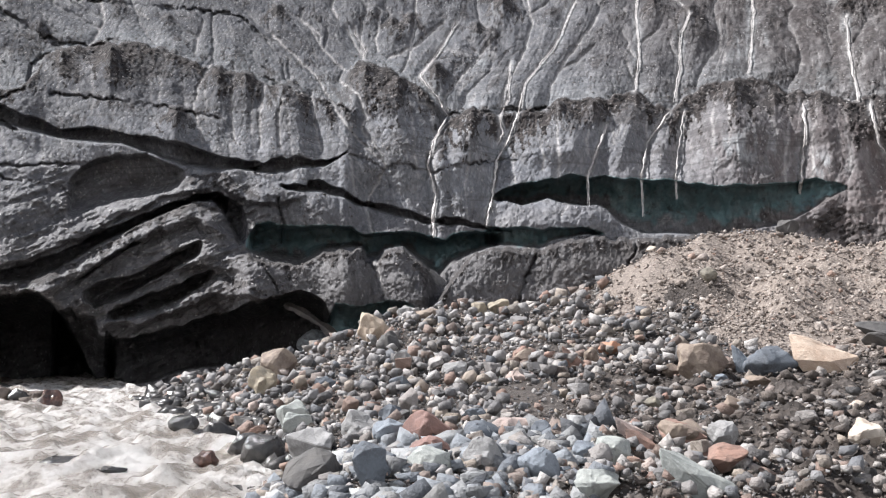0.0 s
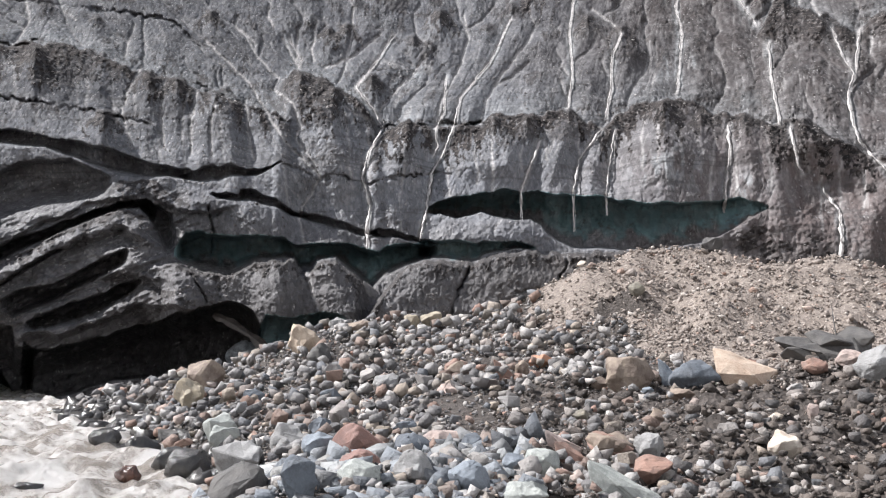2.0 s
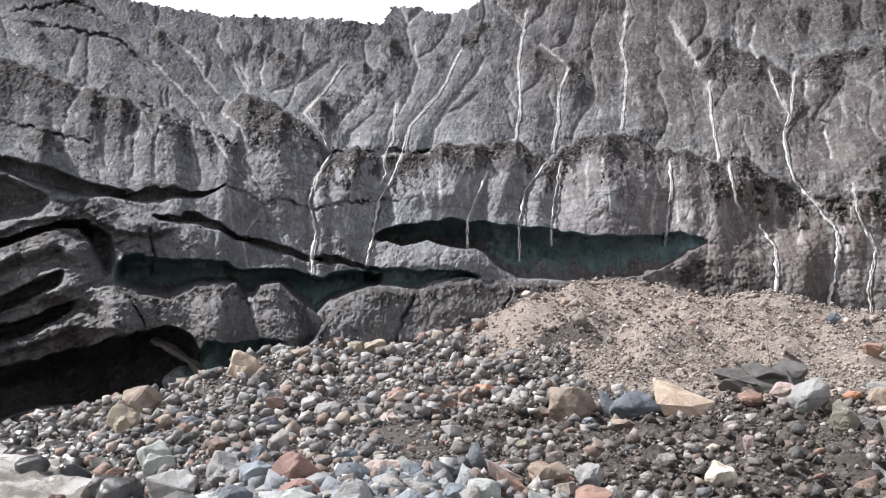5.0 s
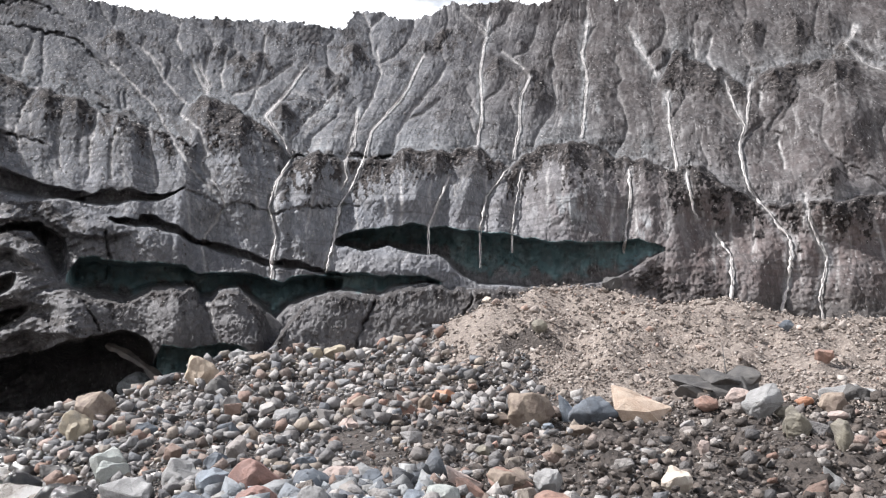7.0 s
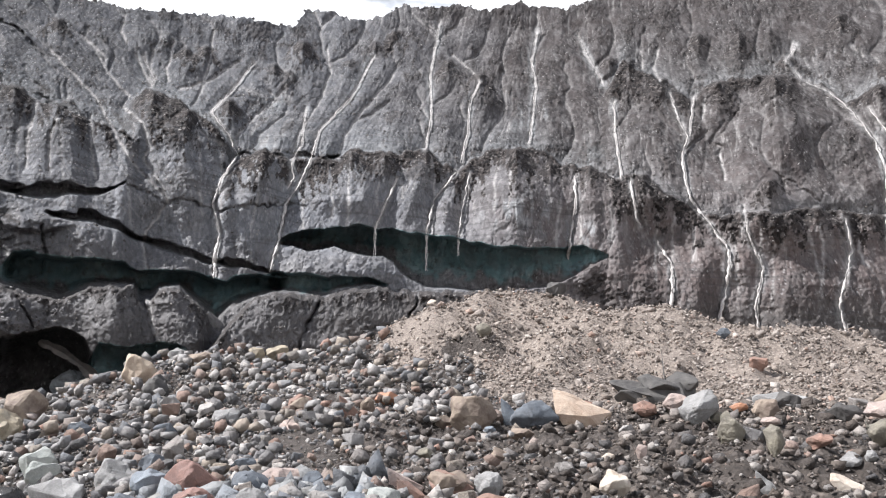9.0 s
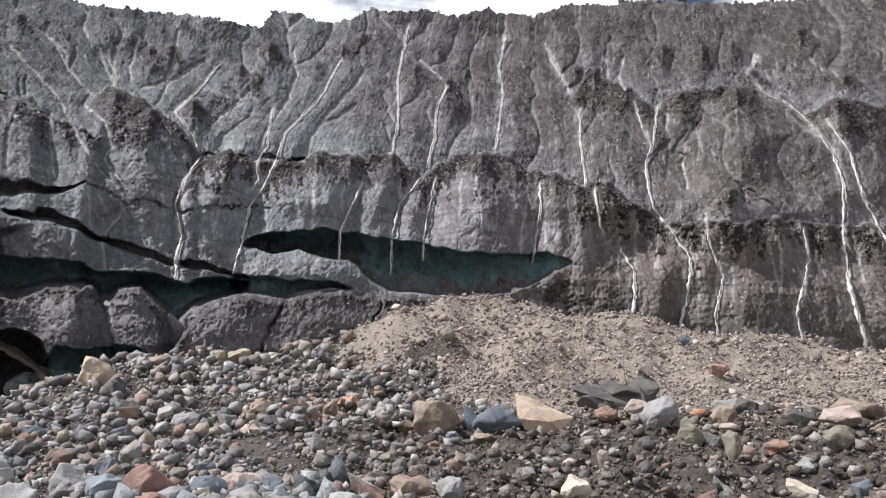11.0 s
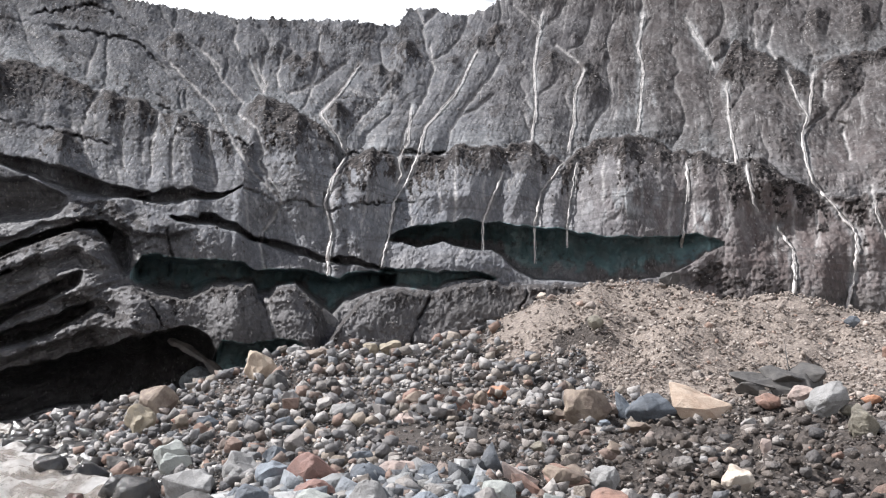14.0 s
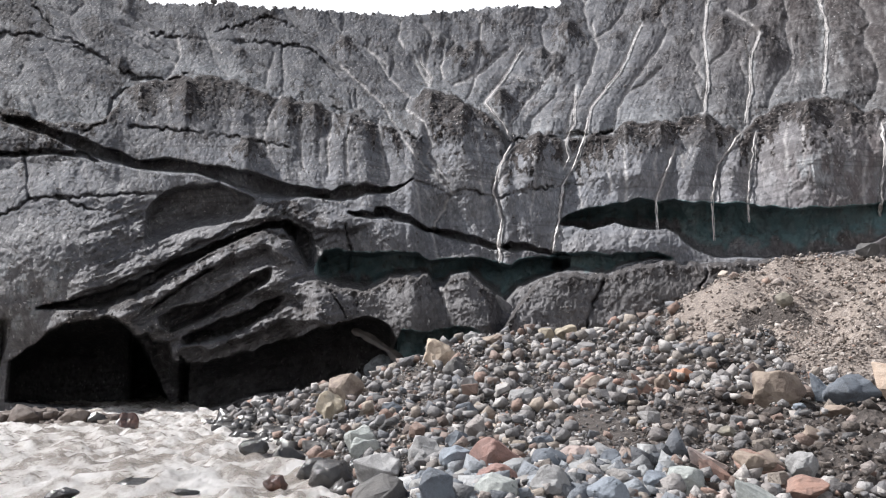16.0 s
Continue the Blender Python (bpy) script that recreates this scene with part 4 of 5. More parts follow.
def glacier_front(dth=0.065, rows=470):
    th1 = np.concatenate([np.arange(-46, -37, 0.5), np.arange(-37, 50, dth), np.arange(50, 58.1, 0.5)])
    top = along(SKYLINE, th1) + 0.10 * fbm(th1 * 2.5, th1 * 0, 4, 71, 0.65)
    v = np.linspace(0, 1, rows)[:, None]
    th = np.repeat(th1[None, :], rows, 0)
    ph = -4.5 + (top[None, :] + 4.5) * v
    r, *shares = front_relief(th, ph)
    z = EYE[2] + r * np.tan(np.radians(ph))
    # the back of the glacier runs on, nearly level, behind the crest
    rs, zs = [r], [z]
    for back, drop in ((2.5, 0.3), (7, 1.6), (20, 3), (70, 4), (260, 8)):
        rs.append(r[-1:] + back)
        zs.append(z[-1:] - drop)
    r2, z2 = np.concatenate(rs), np.concatenate(zs)
    t2 = np.radians(np.repeat(th1[None, :], len(r2), 0))
    data = sheet("glacier", EYE[0] + r2 * np.sin(t2), EYE[1] + r2 * np.cos(t2), z2)
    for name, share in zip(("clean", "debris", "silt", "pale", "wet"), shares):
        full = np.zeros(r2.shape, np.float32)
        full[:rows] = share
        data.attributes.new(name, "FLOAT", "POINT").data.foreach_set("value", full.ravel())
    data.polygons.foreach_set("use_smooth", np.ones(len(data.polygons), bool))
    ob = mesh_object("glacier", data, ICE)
    return tagged(ob, "steep glacier front of grit-covered grey ice with cracks and undercut caves", "glacier", kind="structure")


glacier_front()

# ---- ground ----
G_TH = [-18, -14, -10, -5, 0, 6, 10, 14, 18, 24, 30, 36, 42, 48]
G_RISE = {18: [-7.2, -7.0, -6.2, -5.2, -4.4, -4.0, -3.8, -3.6, -3.5, -3.4, -3.3, -3.2, -3.1, -3.0],
          26: [-4.9, -4.4, -3.4, -2.2, -1.6, -1.2, -1.0, -0.8, -0.6, -0.3, 0.1, 0.2, 0.2, 0.3],
          23: [-5.8, -5.4, -4.5, -3.3, -2.7, -2.4, -2.4, -2.4, -2.3, -2.2, -2.0, -1.9, -1.8, -1.7],
          35: [-3.2, -2.2, -1.5, 0.2, 0.9, 1.1, 1.5, 2.6, 3.6, 3.5, 3.0, 2.4, 1.8, 1.7],
          46: [-1.6, -0.8, 0.1, 2.3, 3.1, 3.1, 4.4, 7.0, 7.65, 7.35, 6.25, 4.85, 4.0, 3.5]}
BANK = [(-22.0, -30.0), (-6.5, -4.0), (-4.0, 5.0), (-2.9, 12.0), (-3.4, 17.5), (-5.4, 22.5), (-7.5, 27.4), (-11.7, 36.8), (-18.0, 48.8), (-22.0, 56.0), (-32.0, 75.0), (-45.0, 100.0)]


def water_level(y):
    return 0.011 * np.clip(y, -40, 110)


def bank_offset(x, y):
    """Metres landward (east) of the river's edge."""
    return (x - np.interp(y, [p[1] for p in BANK], [p[0] for p in BANK])) * 0.88


def ground_height(x, y, rough=True):
    r, th = np.hypot(x, y), np.degrees(np.arctan2(x, y))
    zs = [np.full_like(r, 0.9), np.full_like(r, 0.9)]
    rr = [0.0, 11.0]
    for d in (18, 23, 26, 35, 46):
        zs.append(EYE[2] + d * np.tan(np.radians(np.interp(th, G_TH, G_RISE[d]))))
        rr.append(float(d))
    zs += [zs[-1] - 1.2, zs[-1] * 0.3, np.full_like(r, 0.5), np.full_like(r, -4.0)]
    rr += [51.0, 58.0, 80.0, 900.0]
    z = zs[0].copy()
    for k in range(len(rr) - 1):
        t = np.clip((r - rr[k]) / (rr[k + 1] - rr[k]), 0, 1)
        t = 0.6 * t + 0.4 * t * t * (3 - 2 * t)
        z = np.where(r >= rr[k], zs[k] * (1 - t) + zs[k + 1] * t, z)
    side = np.clip((np.abs(th) - 60) / 40, 0, 1)
    z = z * (1 - side) + 0.9 * side
    d = bank_offset(x, y)
    wl = water_level(y)
    shore = wl + np.where(d > 0, 0.42 * d + 0.02 * d * d, np.maximum(0.35 * d, -0.9))
    z = np.where(d < 14, np.minimum(z, np.maximum(shore, wl - 0.9)), z)
    if rough:
        hill = np.clip((r - 27) / 5, 0, 1) * np.clip((th - 12) / 4, 0, 1) * np.clip((54 - r) / 5, 0, 1)
        z = z + hill * (0.42 * fbm(x * 0.4, y * 0.4, 4, 87, 0.6) + 0.12 * fbm(x * 2.2, y * 2.2, 2, 88, 0.6) - 0.9 * np.exp(-((x - 10.8) / 1.2) ** 2 - ((y - 35.3) / 1.5) ** 2) - 0.7 * np.exp(-((x - 22.4) / 1.7) ** 2 - ((y - 28.7) / 1.1) ** 2))
        near = np.clip((th - 5) / 6, 0, 1) * np.clip((27 - r) / 3, 0, 1) * np.clip((r - 7) / 3, 0, 1)
        z = z + near * (0.3 * np.abs(fbm(x * 0.9, y * 0.9, 3, 83, 0.6)) - 0.1 + 0.07 * fbm(x * 3.1, y * 3.1, 2, 84))
        z = z + 0.16 * fbm(x * 0.35, y * 0.35, 3, 81) + 0.07 * fbm(x * 1.6, y * 1.6, 3, 85)
    return z


def in_pit(x, y):
    """True in two hollows of the mound, where darker grit paints in their shade."""
    edge = 0.5 * fbm(x * 1.1, y * 1.1, 3, 74)
    return (np.hypot((x - 10.8) / 1.4, (y - 35.3) / 2.2) + edge < 0.85) | (np.hypot((x - 22.4) / 2.0, (y - 28.7) / 1.6) + edge < 0.85)


def on_mound(x, y):
    """True where the gravel mound covers the coarse stone slope; its edge runs down to the east."""
    r, th = np.hypot(x, y), np.degrees(np.arctan2(x, y))
    return th > 8.3 + np.maximum(45 - r, 0) * 0.6 + 2.5 * fbm(x * 0.25, y * 0.25, 3, 73)


def ground():
    th = np.radians(np.concatenate([np.arange(-50, 60, 0.28), np.arange(60, 310, 5.0)]))
    r = np.concatenate([[0.0], np.geomspace(0.8, 80, 250), [110, 180, 350, 900, 3000]])
    tt, rr = np.meshgrid(th, r)
    x, y = rr * np.sin(tt), rr * np.cos(tt)
    ob = mesh_object("ground", sheet("ground", x, y, ground_height(x, y), True), GRAVEL)
    ob.data.polygons.foreach_set("use_smooth", np.ones(len(ob.data.polygons), bool))
    ob.data.materials.append(DARK_GRIT)
    deg = np.degrees(np.where(tt > np.pi, tt - 2 * np.pi, tt))
    patch = fbm(x * 0.22, y * 0.22, 3, 77)
    # dark soil near by and under the stones; in the pits it paints shade
    dark_ground = (rr < 24.8 + 1.5 * patch) | ~on_mound(x, y) | in_pit(x, y)
    dark_ground &= ((rr < 50) | (deg < 0)) & (rr < 64)
    ob.data.polygons.foreach_set("material_index", dark_ground[:-1].ravel().astype(np.int32))
    return tagged(ob, "rising moraine ground of brown-grey gravel and grit", "gravel ground", kind="structure")


def river():
    u, v = np.meshgrid(np.arange(-75, 2.0, 0.25), np.arange(-30, 100, 0.28))
    keep = np.interp(v, [p[1] for p in BANK], [p[0] for p in BANK]) + 1.6
    x = keep - (1.6 - u) * 0.9
    wave = 0.2 * fbm(x * 0.5, v * 0.45, 3, 91, 0.6) + 0.22 * np.abs(fbm(x * 1.1 + 0.3 * v, v * 0.9, 4, 95, 0.6))
    ob = mesh_object("river", sheet("river", x, v, water_level(v) + wave), WATER)
    ob.data.polygons.foreach_set("use_smooth", np.ones(len(ob.data.polygons), bool))
    return tagged(ob, "milky brown-white meltwater torrent breaking into foam", "river", kind="structure")


ground()
river()


# ---- streams down the ice ----
def stream(line, width, name="melt_stream"):
    """A ribbon of water, thicker in the middle, lying in its gully."""
    d = [0.0]
    for p0, p1 in zip(line, line[1:]):
        d.append(d[-1] + math.dist(p0, p1))
    n = max(6, int(d[-1] / 0.12))
    s = np.linspace(0, d[-1], n)
    th, ph = np.interp(s, d, [p[0] for p in line]), np.interp(s, d, [p[1] for p in line])
    th = th + 0.06 * fbm(s * 2.5, s * 0 + line[0][0], 4, 7, 0.6)
    half = width * np.clip(0.75 + 0.6 * fbm(s * 2.7, s * 0 + line[0][1], 3, 3), 0.25, 1.5) * 0.5
    half = half * np.interp(ph, [8, 15, 18, 22, 26], [1.4, 0.95, 0.55, 0.3, 0.2])
    half = half * np.minimum(1, 0.35 + np.minimum(s, d[-1] - s) / 0.5)
    near = np.min([front_relief(th + o, ph)[0] for o in (-0.22, -0.11, 0, 0.11, 0.22)], 0)
    wide = np.pad(near, 1, "edge")
    near = np.min([wide[:-2], wide[1:-1], wide[2:]], 0)
    cols = []
    for off, lift in ((-1, -0.15), (-0.5, 0.05), (0, 0.09), (0.5, 0.05), (1, -0.15)):
        t = np.radians(th + off * half)
        r = near - 0.1 - lift
        cols.append((r * np.sin(t), r * np.cos(t), EYE[2] + r * np.tan(np.radians(ph))))
    x, y, z = (np.stack([c[k] for c in cols], 1) for k in range(3))
    ob = mesh_object(name, sheet(name, x, y, z), FALL)
    ob.data.polygons.foreach_set("use_smooth", np.ones(len(ob.data.polygons), bool))
    return ob


for name, line in STREAMS:
    thin = 0.11 if name in ("w9", "w10", "w13", "w14", "w15", "w16", "w4c") else 0.17
    tagged(stream(line, thin), "white thread of meltwater running down the grey ice", "stream", "melt streams")


def waterfall(line):
    """Threads of water that fall free from the lip of the cave."""
    (th0, ph0), (th1, ph1) = line
    lip = float(front_relief(np.array([th0]), np.array([ph0 + 0.25]))[0][0]) - 0.5
    rnd = random.Random(int(th0 * 100))
    bm = bmesh.new()
    for k in range(5):
        a, wide = th0 + rnd.uniform(-0.07, 0.07), rnd.uniform(0.02, 0.045)
        last = None
        for j in range(9):
            f = j / 8 * rnd.uniform(0.97, 1.0)
            z = EYE[2] + lip * math.tan(radians(ph0 + 0.2 + (ph1 - ph0 - 0.2) * f))
            t = radians(a + 0.03 * math.sin(j * 1.7 + k))
            c, w = Vector((lip * math.sin(t), lip * math.cos(t), z)), wide * (1 - 0.5 * f)
            ring = [bm.verts.new(c + Vector(o)) for o in ((-w, 0, 0), (0, -w, 0), (w, 0, 0), (0, w, 0))]
            if last:
                for i in range(4):
                    bm.faces.new((last[i], last[(i + 1) % 4], ring[(i + 1) % 4], ring[i]))
            last = ring
    return part("waterfall", bm, FALL)


for name, line in FALLS:
    tagged(waterfall(line), "thin white threads of water falling over the cave lip", "waterfall", "cave waterfalls")


# ---- stones ----
def rock_mesh(name, seed, worn=0.03, points=16, smooth=False, broken=False):
    """One stone about 1 m across: a blocky hull of scattered points, its edges worn."""
    rnd = random.Random(seed)
    bm = bmesh.new()
    flat, deep, blocky = rnd.uniform(0.42, 0.8), rnd.uniform(0.55, 0.95), 0.2 if smooth else rnd.uniform(0.4, 0.95)
    tip = Euler((rnd.uniform(0, 6), rnd.uniform(0, 6), rnd.uniform(0, 6))).to_matrix()
    if broken:
        flat, deep = rnd.uniform(0.42, 0.85), rnd.uniform(0.5, 0.95)
        for c in [(x, y, z) for x in (-1, 1) for y in (-1, 1) for z in (-1, 1)]:
            cut = rnd.choice((1.0, 1.0, 0.9, 0.6))
            bm.verts.new((0.48 * c[0] * cut * rnd.uniform(0.35, 1.1), 0.48 * deep * c[1] * rnd.uniform(0.35, 1.1), 0.48 * flat * c[2] * cut * rnd.uniform(0.45, 1.15)))
        for k in range(2):
            a = rnd.uniform(0, 6.28)
            bm.verts.new((0.5 * math.cos(a), 0.5 * deep * math.sin(a), flat * rnd.uniform(-0.3, 0.4)))
        points = 0
    for k in range(points):
        a = Vector((rnd.gauss(0, 1), rnd.gauss(0, 1), rnd.gauss(0, 1))).normalized()
        c = tip @ a
        a = a.lerp(a * (0.66 / max(abs(v) for v in c)), blocky) * rnd.uniform(0.82, 1.05)
        bm.verts.new((a.x * 0.5, a.y * 0.5 * deep, a.z * 0.5 * flat))
    hull = bmesh.ops.convex_hull(bm, input=bm.verts)
    bmesh.ops.delete(bm, geom=list({g for g in hull["geom_interior"] + hull["geom_unused"] if isinstance(g, bmesh.types.BMVert)}), context="VERTS")
    if worn:
        bmesh.ops.dissolve_limit(bm, angle_limit=0.25, verts=bm.verts, edges=bm.edges)
        bmesh.ops.bevel(bm, geom=bm.edges[:], offset=worn, segments=2 if smooth else 1, affect="EDGES", profile=0.6)
    bmesh.ops.triangulate(bm, faces=bm.faces)
    data = bpy.data.meshes.new(name)
    bm.to_mesh(data)
    bm.free()
    if smooth:
        data.polygons.foreach_set("use_smooth", np.ones(len(data.polygons), bool))
    return data


def arrays(data):
    co = np.empty(len(data.vertices) * 3)
    data.vertices.foreach_get("co", co)
    fa = np.empty(len(data.polygons) * 3, np.int64)
    data.polygons.foreach_get("vertices", fa)
    return co.reshape(-1, 3), fa.reshape(-1, 3)


def spin(rng, n):
    """Random turns about the upright, tipped over a little or, for a few, a lot."""
    turn, tip, way = rng.uniform(0, 6.28, n), rng.normal(0, 0.6, n), rng.uniform(0, 6.28, n)
    a, b2, c, d = np.cos(turn / 2), np.sin(turn / 2), np.cos(tip / 2), np.sin(tip / 2)
    q = np.stack([c * a, d * np.cos(way) * a + d * np.sin(way) * b2, d * np.sin(way) * a - d * np.cos(way) * b2, c * b2], -1)
    q /= np.linalg.norm(q, axis=1)[:, None]
    w, x, y, z = q.T
    return np.stack([np.stack([1 - 2 * (y * y + z * z), 2 * (x * y - z * w), 2 * (x * z + y * w)], -1),
                     np.stack([2 * (x * y + z * w), 1 - 2 * (x * x + z * z), 2 * (y * z - x * w)], -1),
                     np.stack([2 * (x * z - y * w), 2 * (y * z + x * w), 1 - 2 * (x * x + y * y)], -1)], -2)


def joined(name, shapes, pos, size, rng, material, label, category):
    """Many small stones as one mesh."""
    cos, fas, base = [], [], 0
    pick = rng.integers(0, len(shapes), len(pos))
    rot = spin(rng, len(pos))
    for k, (co, fa) in enumerate(shapes):
        sel = np.where(pick == k)[0]
        if not len(sel):
            continue
        out = np.einsum("nij,vj->nvi", rot[sel], co) * size[sel][:, None, None] + pos[sel][:, None, :]
        cos.append(out.reshape(-1, 3))
        fas.append((fa[None] + (np.arange(len(sel)) * len(co))[:, None, None]).reshape(-1, 3) + base)
        base += len(sel) * len(co)
    ob = mesh_object(name, grid_mesh(name, np.concatenate(cos), np.concatenate(fas)), material)
    return tagged(ob, label, category, kind="stuff")


PEBBLES = [arrays(rock_mesh("pebble", 900 + k, 0, 7)) for k in range(18)]
STONES = [arrays(rock_mesh("stone", 700 + k, 0, 0, False, True)) for k in range(40)]
rng = np.random.default_rng(5)


def scatter(n, th0, th1, r0, r1, a0, a1, power=2.0, lift=0.15, where=None):
    """Seats on the ground for n stones; a0, a1: least and most width, as a share of how far off they lie, for the moraine coarsens up the slope."""
    th = np.radians(rng.uniform(th0, th1, n))
    r = np.exp(rng.uniform(math.log(r0), math.log(r1), n))
    x, y = r * np.sin(th), r * np.cos(th)
    size = (a0 + (a1 - a0) * rng.random(n) ** (2 * power)) * r ** 0.8 * 2
    ok = bank_offset(x, y) > 0.1
    if where is not None:
        bare = fbm(x * 0.3 + 9, y * 0.3, 3, 99) + rng.uniform(-0.5, 0.5, n) > 0.55
        scarp = (np.degrees(th) > 5.5 + 3.5 * fbm(x * 0.4, y * 0.4, 2, 98)) & (r > 12.5) & (r < 24.5)
        ok &= (on_mound(x, y) & (r > 24) & ~bare & ~(in_pit(x, y) & (rng.random(n) < 0.9))) if where == "mound" else (~on_mound(x, y) & ~(scarp & (rng.random(n) < 0.85)))
    x, y, size = x[ok], y[ok], size[ok]
    return np.stack([x, y, ground_height(x, y) + size * rng.uniform(0.5, 1.5, len(x)) * lift], -1), size


for n, box, shapes, label in ((36000, (-22, 24, 8, 49, 0.0024, 0.0085, 1.2, 0.4, "slope"), PEBBLES, "small angular stones covering the moraine slope"),
                              (17000, (-22, 26, 10, 48, 0.0034, 0.0195, 2.1, 0.5, "slope"), STONES, "loose angular stones covering the moraine slope"),
                              (48000, (9, 54, 24, 51, 0.0022, 0.0098, 1.7, 0.25, "mound"), PEBBLES, "gravel on the moraine mound"),
                              (1300, (10, 54, 25, 50, 0.005, 0.014, 2.2, 0.2, "mound"), STONES, "scattered stones on the moraine mound"),
                              (22000, (8, 54, 8, 27, 0.0022, 0.010, 1.5, 0.25), PEBBLES, "gravel lying in dark grit"),
                              (5200, (8, 54, 9, 27, 0.005, 0.019, 1.9, 0.25), STONES, "stones lying in dark grit"),
                              (1100, (-14, 11, 8.5, 15.0, 0.011, 0.036, 1.2, 0.2), STONES, "worn cobbles beside the river")):
    p, s = scatter(n, *box)
    joined("stones", shapes, p, s, rng, COBBLE_MANY if "cobbles" in label else MOUND_MANY if "mound" in label else GRIT_MANY if "grit" in label else STONE_MANY, label, "stones")

ROCKS = [rock_mesh("boulder", 300 + k, 0.03, 10 + k % 5, k % 5 == 0, k % 5 > 0) for k in range(30)]
for m in ROCKS:
    m.materials.append(STONE_ONE)
p1, s1 = scatter(150, -20, 20, 10, 45, 0.014, 0.03, 1.3, 0.4, "slope")
p2, s2 = scatter(55, 8, 46, 11, 27, 0.012, 0.026, 1.2, 0.35)
p, s = np.concatenate([p1, p2]), np.concatenate([s1, s2])
for k in range(len(p)):
    ob = new("boulder", ROCKS[k % len(ROCKS)])
    ob.matrix_world = Matrix.LocRotScale(p[k], Euler((rng.uniform(-0.4, 0.4), rng.uniform(-0.4, 0.4), rng.uniform(0, 6.28))), [s[k]] * 3)
    tagged(ob, "angular grey moraine boulder lying among stones", "boulder", "moraine boulders")


# ---- the boulders that stand out ----
SALMON = plain_stone("salmon_rock", (0.46, 0.37, 0.295), (0.36, 0.265, 0.2), 0.4)
SLATE = plain_stone("slate_rock", (0.12, 0.135, 0.155), (0.07, 0.075, 0.085))
BLUE = plain_stone("blue_rock", (0.205, 0.228, 0.255), (0.13, 0.145, 0.165))
UMBER = plain_stone("umber_rock", (0.14, 0.105, 0.085), (0.26, 0.21, 0.165), 0.3)
BASALT = plain_stone("basalt_rock", (0.055, 0.052, 0.051), (0.1, 0.093, 0.087))
ASH = plain_stone("ash_rock", (0.27, 0.265, 0.26), (0.16, 0.155, 0.15))
ROSE = plain_stone("rose_rock", (0.37, 0.29, 0.255), (0.24, 0.2, 0.185))
CREAM = plain_stone("cream_rock", (0.52, 0.455, 0.39), (0.4, 0.32, 0.26), 0.3)
RUST = plain_stone("rust_rock", (0.25, 0.15, 0.115), (0.17, 0.12, 0.1))
ORANGE = plain_stone("orange_rock", (0.42, 0.21, 0.125), (0.3, 0.17, 0.12), 0.3)
BRICK = plain_stone("brick_rock", (0.235, 0.135, 0.11), (0.16, 0.1, 0.088), 0.4)
OLIVE = plain_stone("olive_rock", (0.2, 0.18, 0.14), (0.11, 0.1, 0.085))
OCHRE = plain_stone("ochre_rock", (0.31, 0.262, 0.19), (0.2, 0.175, 0.14))
TAN = plain_stone("tan_rock", (0.45, 0.37, 0.29), (0.3, 0.235, 0.18), 0.4)
SAGE = plain_stone("sage_rock", (0.35, 0.36, 0.335), (0.22, 0.232, 0.22), 0.4)
WET = plain_stone("wet_rock", (0.035, 0.034, 0.035), (0.07, 0.065, 0.06), 0.4, 0.22)
BAR = plain_stone("bar_rock", (0.085, 0.066, 0.056), (0.15, 0.12, 0.1), 0.4)
WETRED = plain_stone("wet_red_rock", (0.11, 0.055, 0.04), (0.05, 0.04, 0.038), 0.4, 0.25)

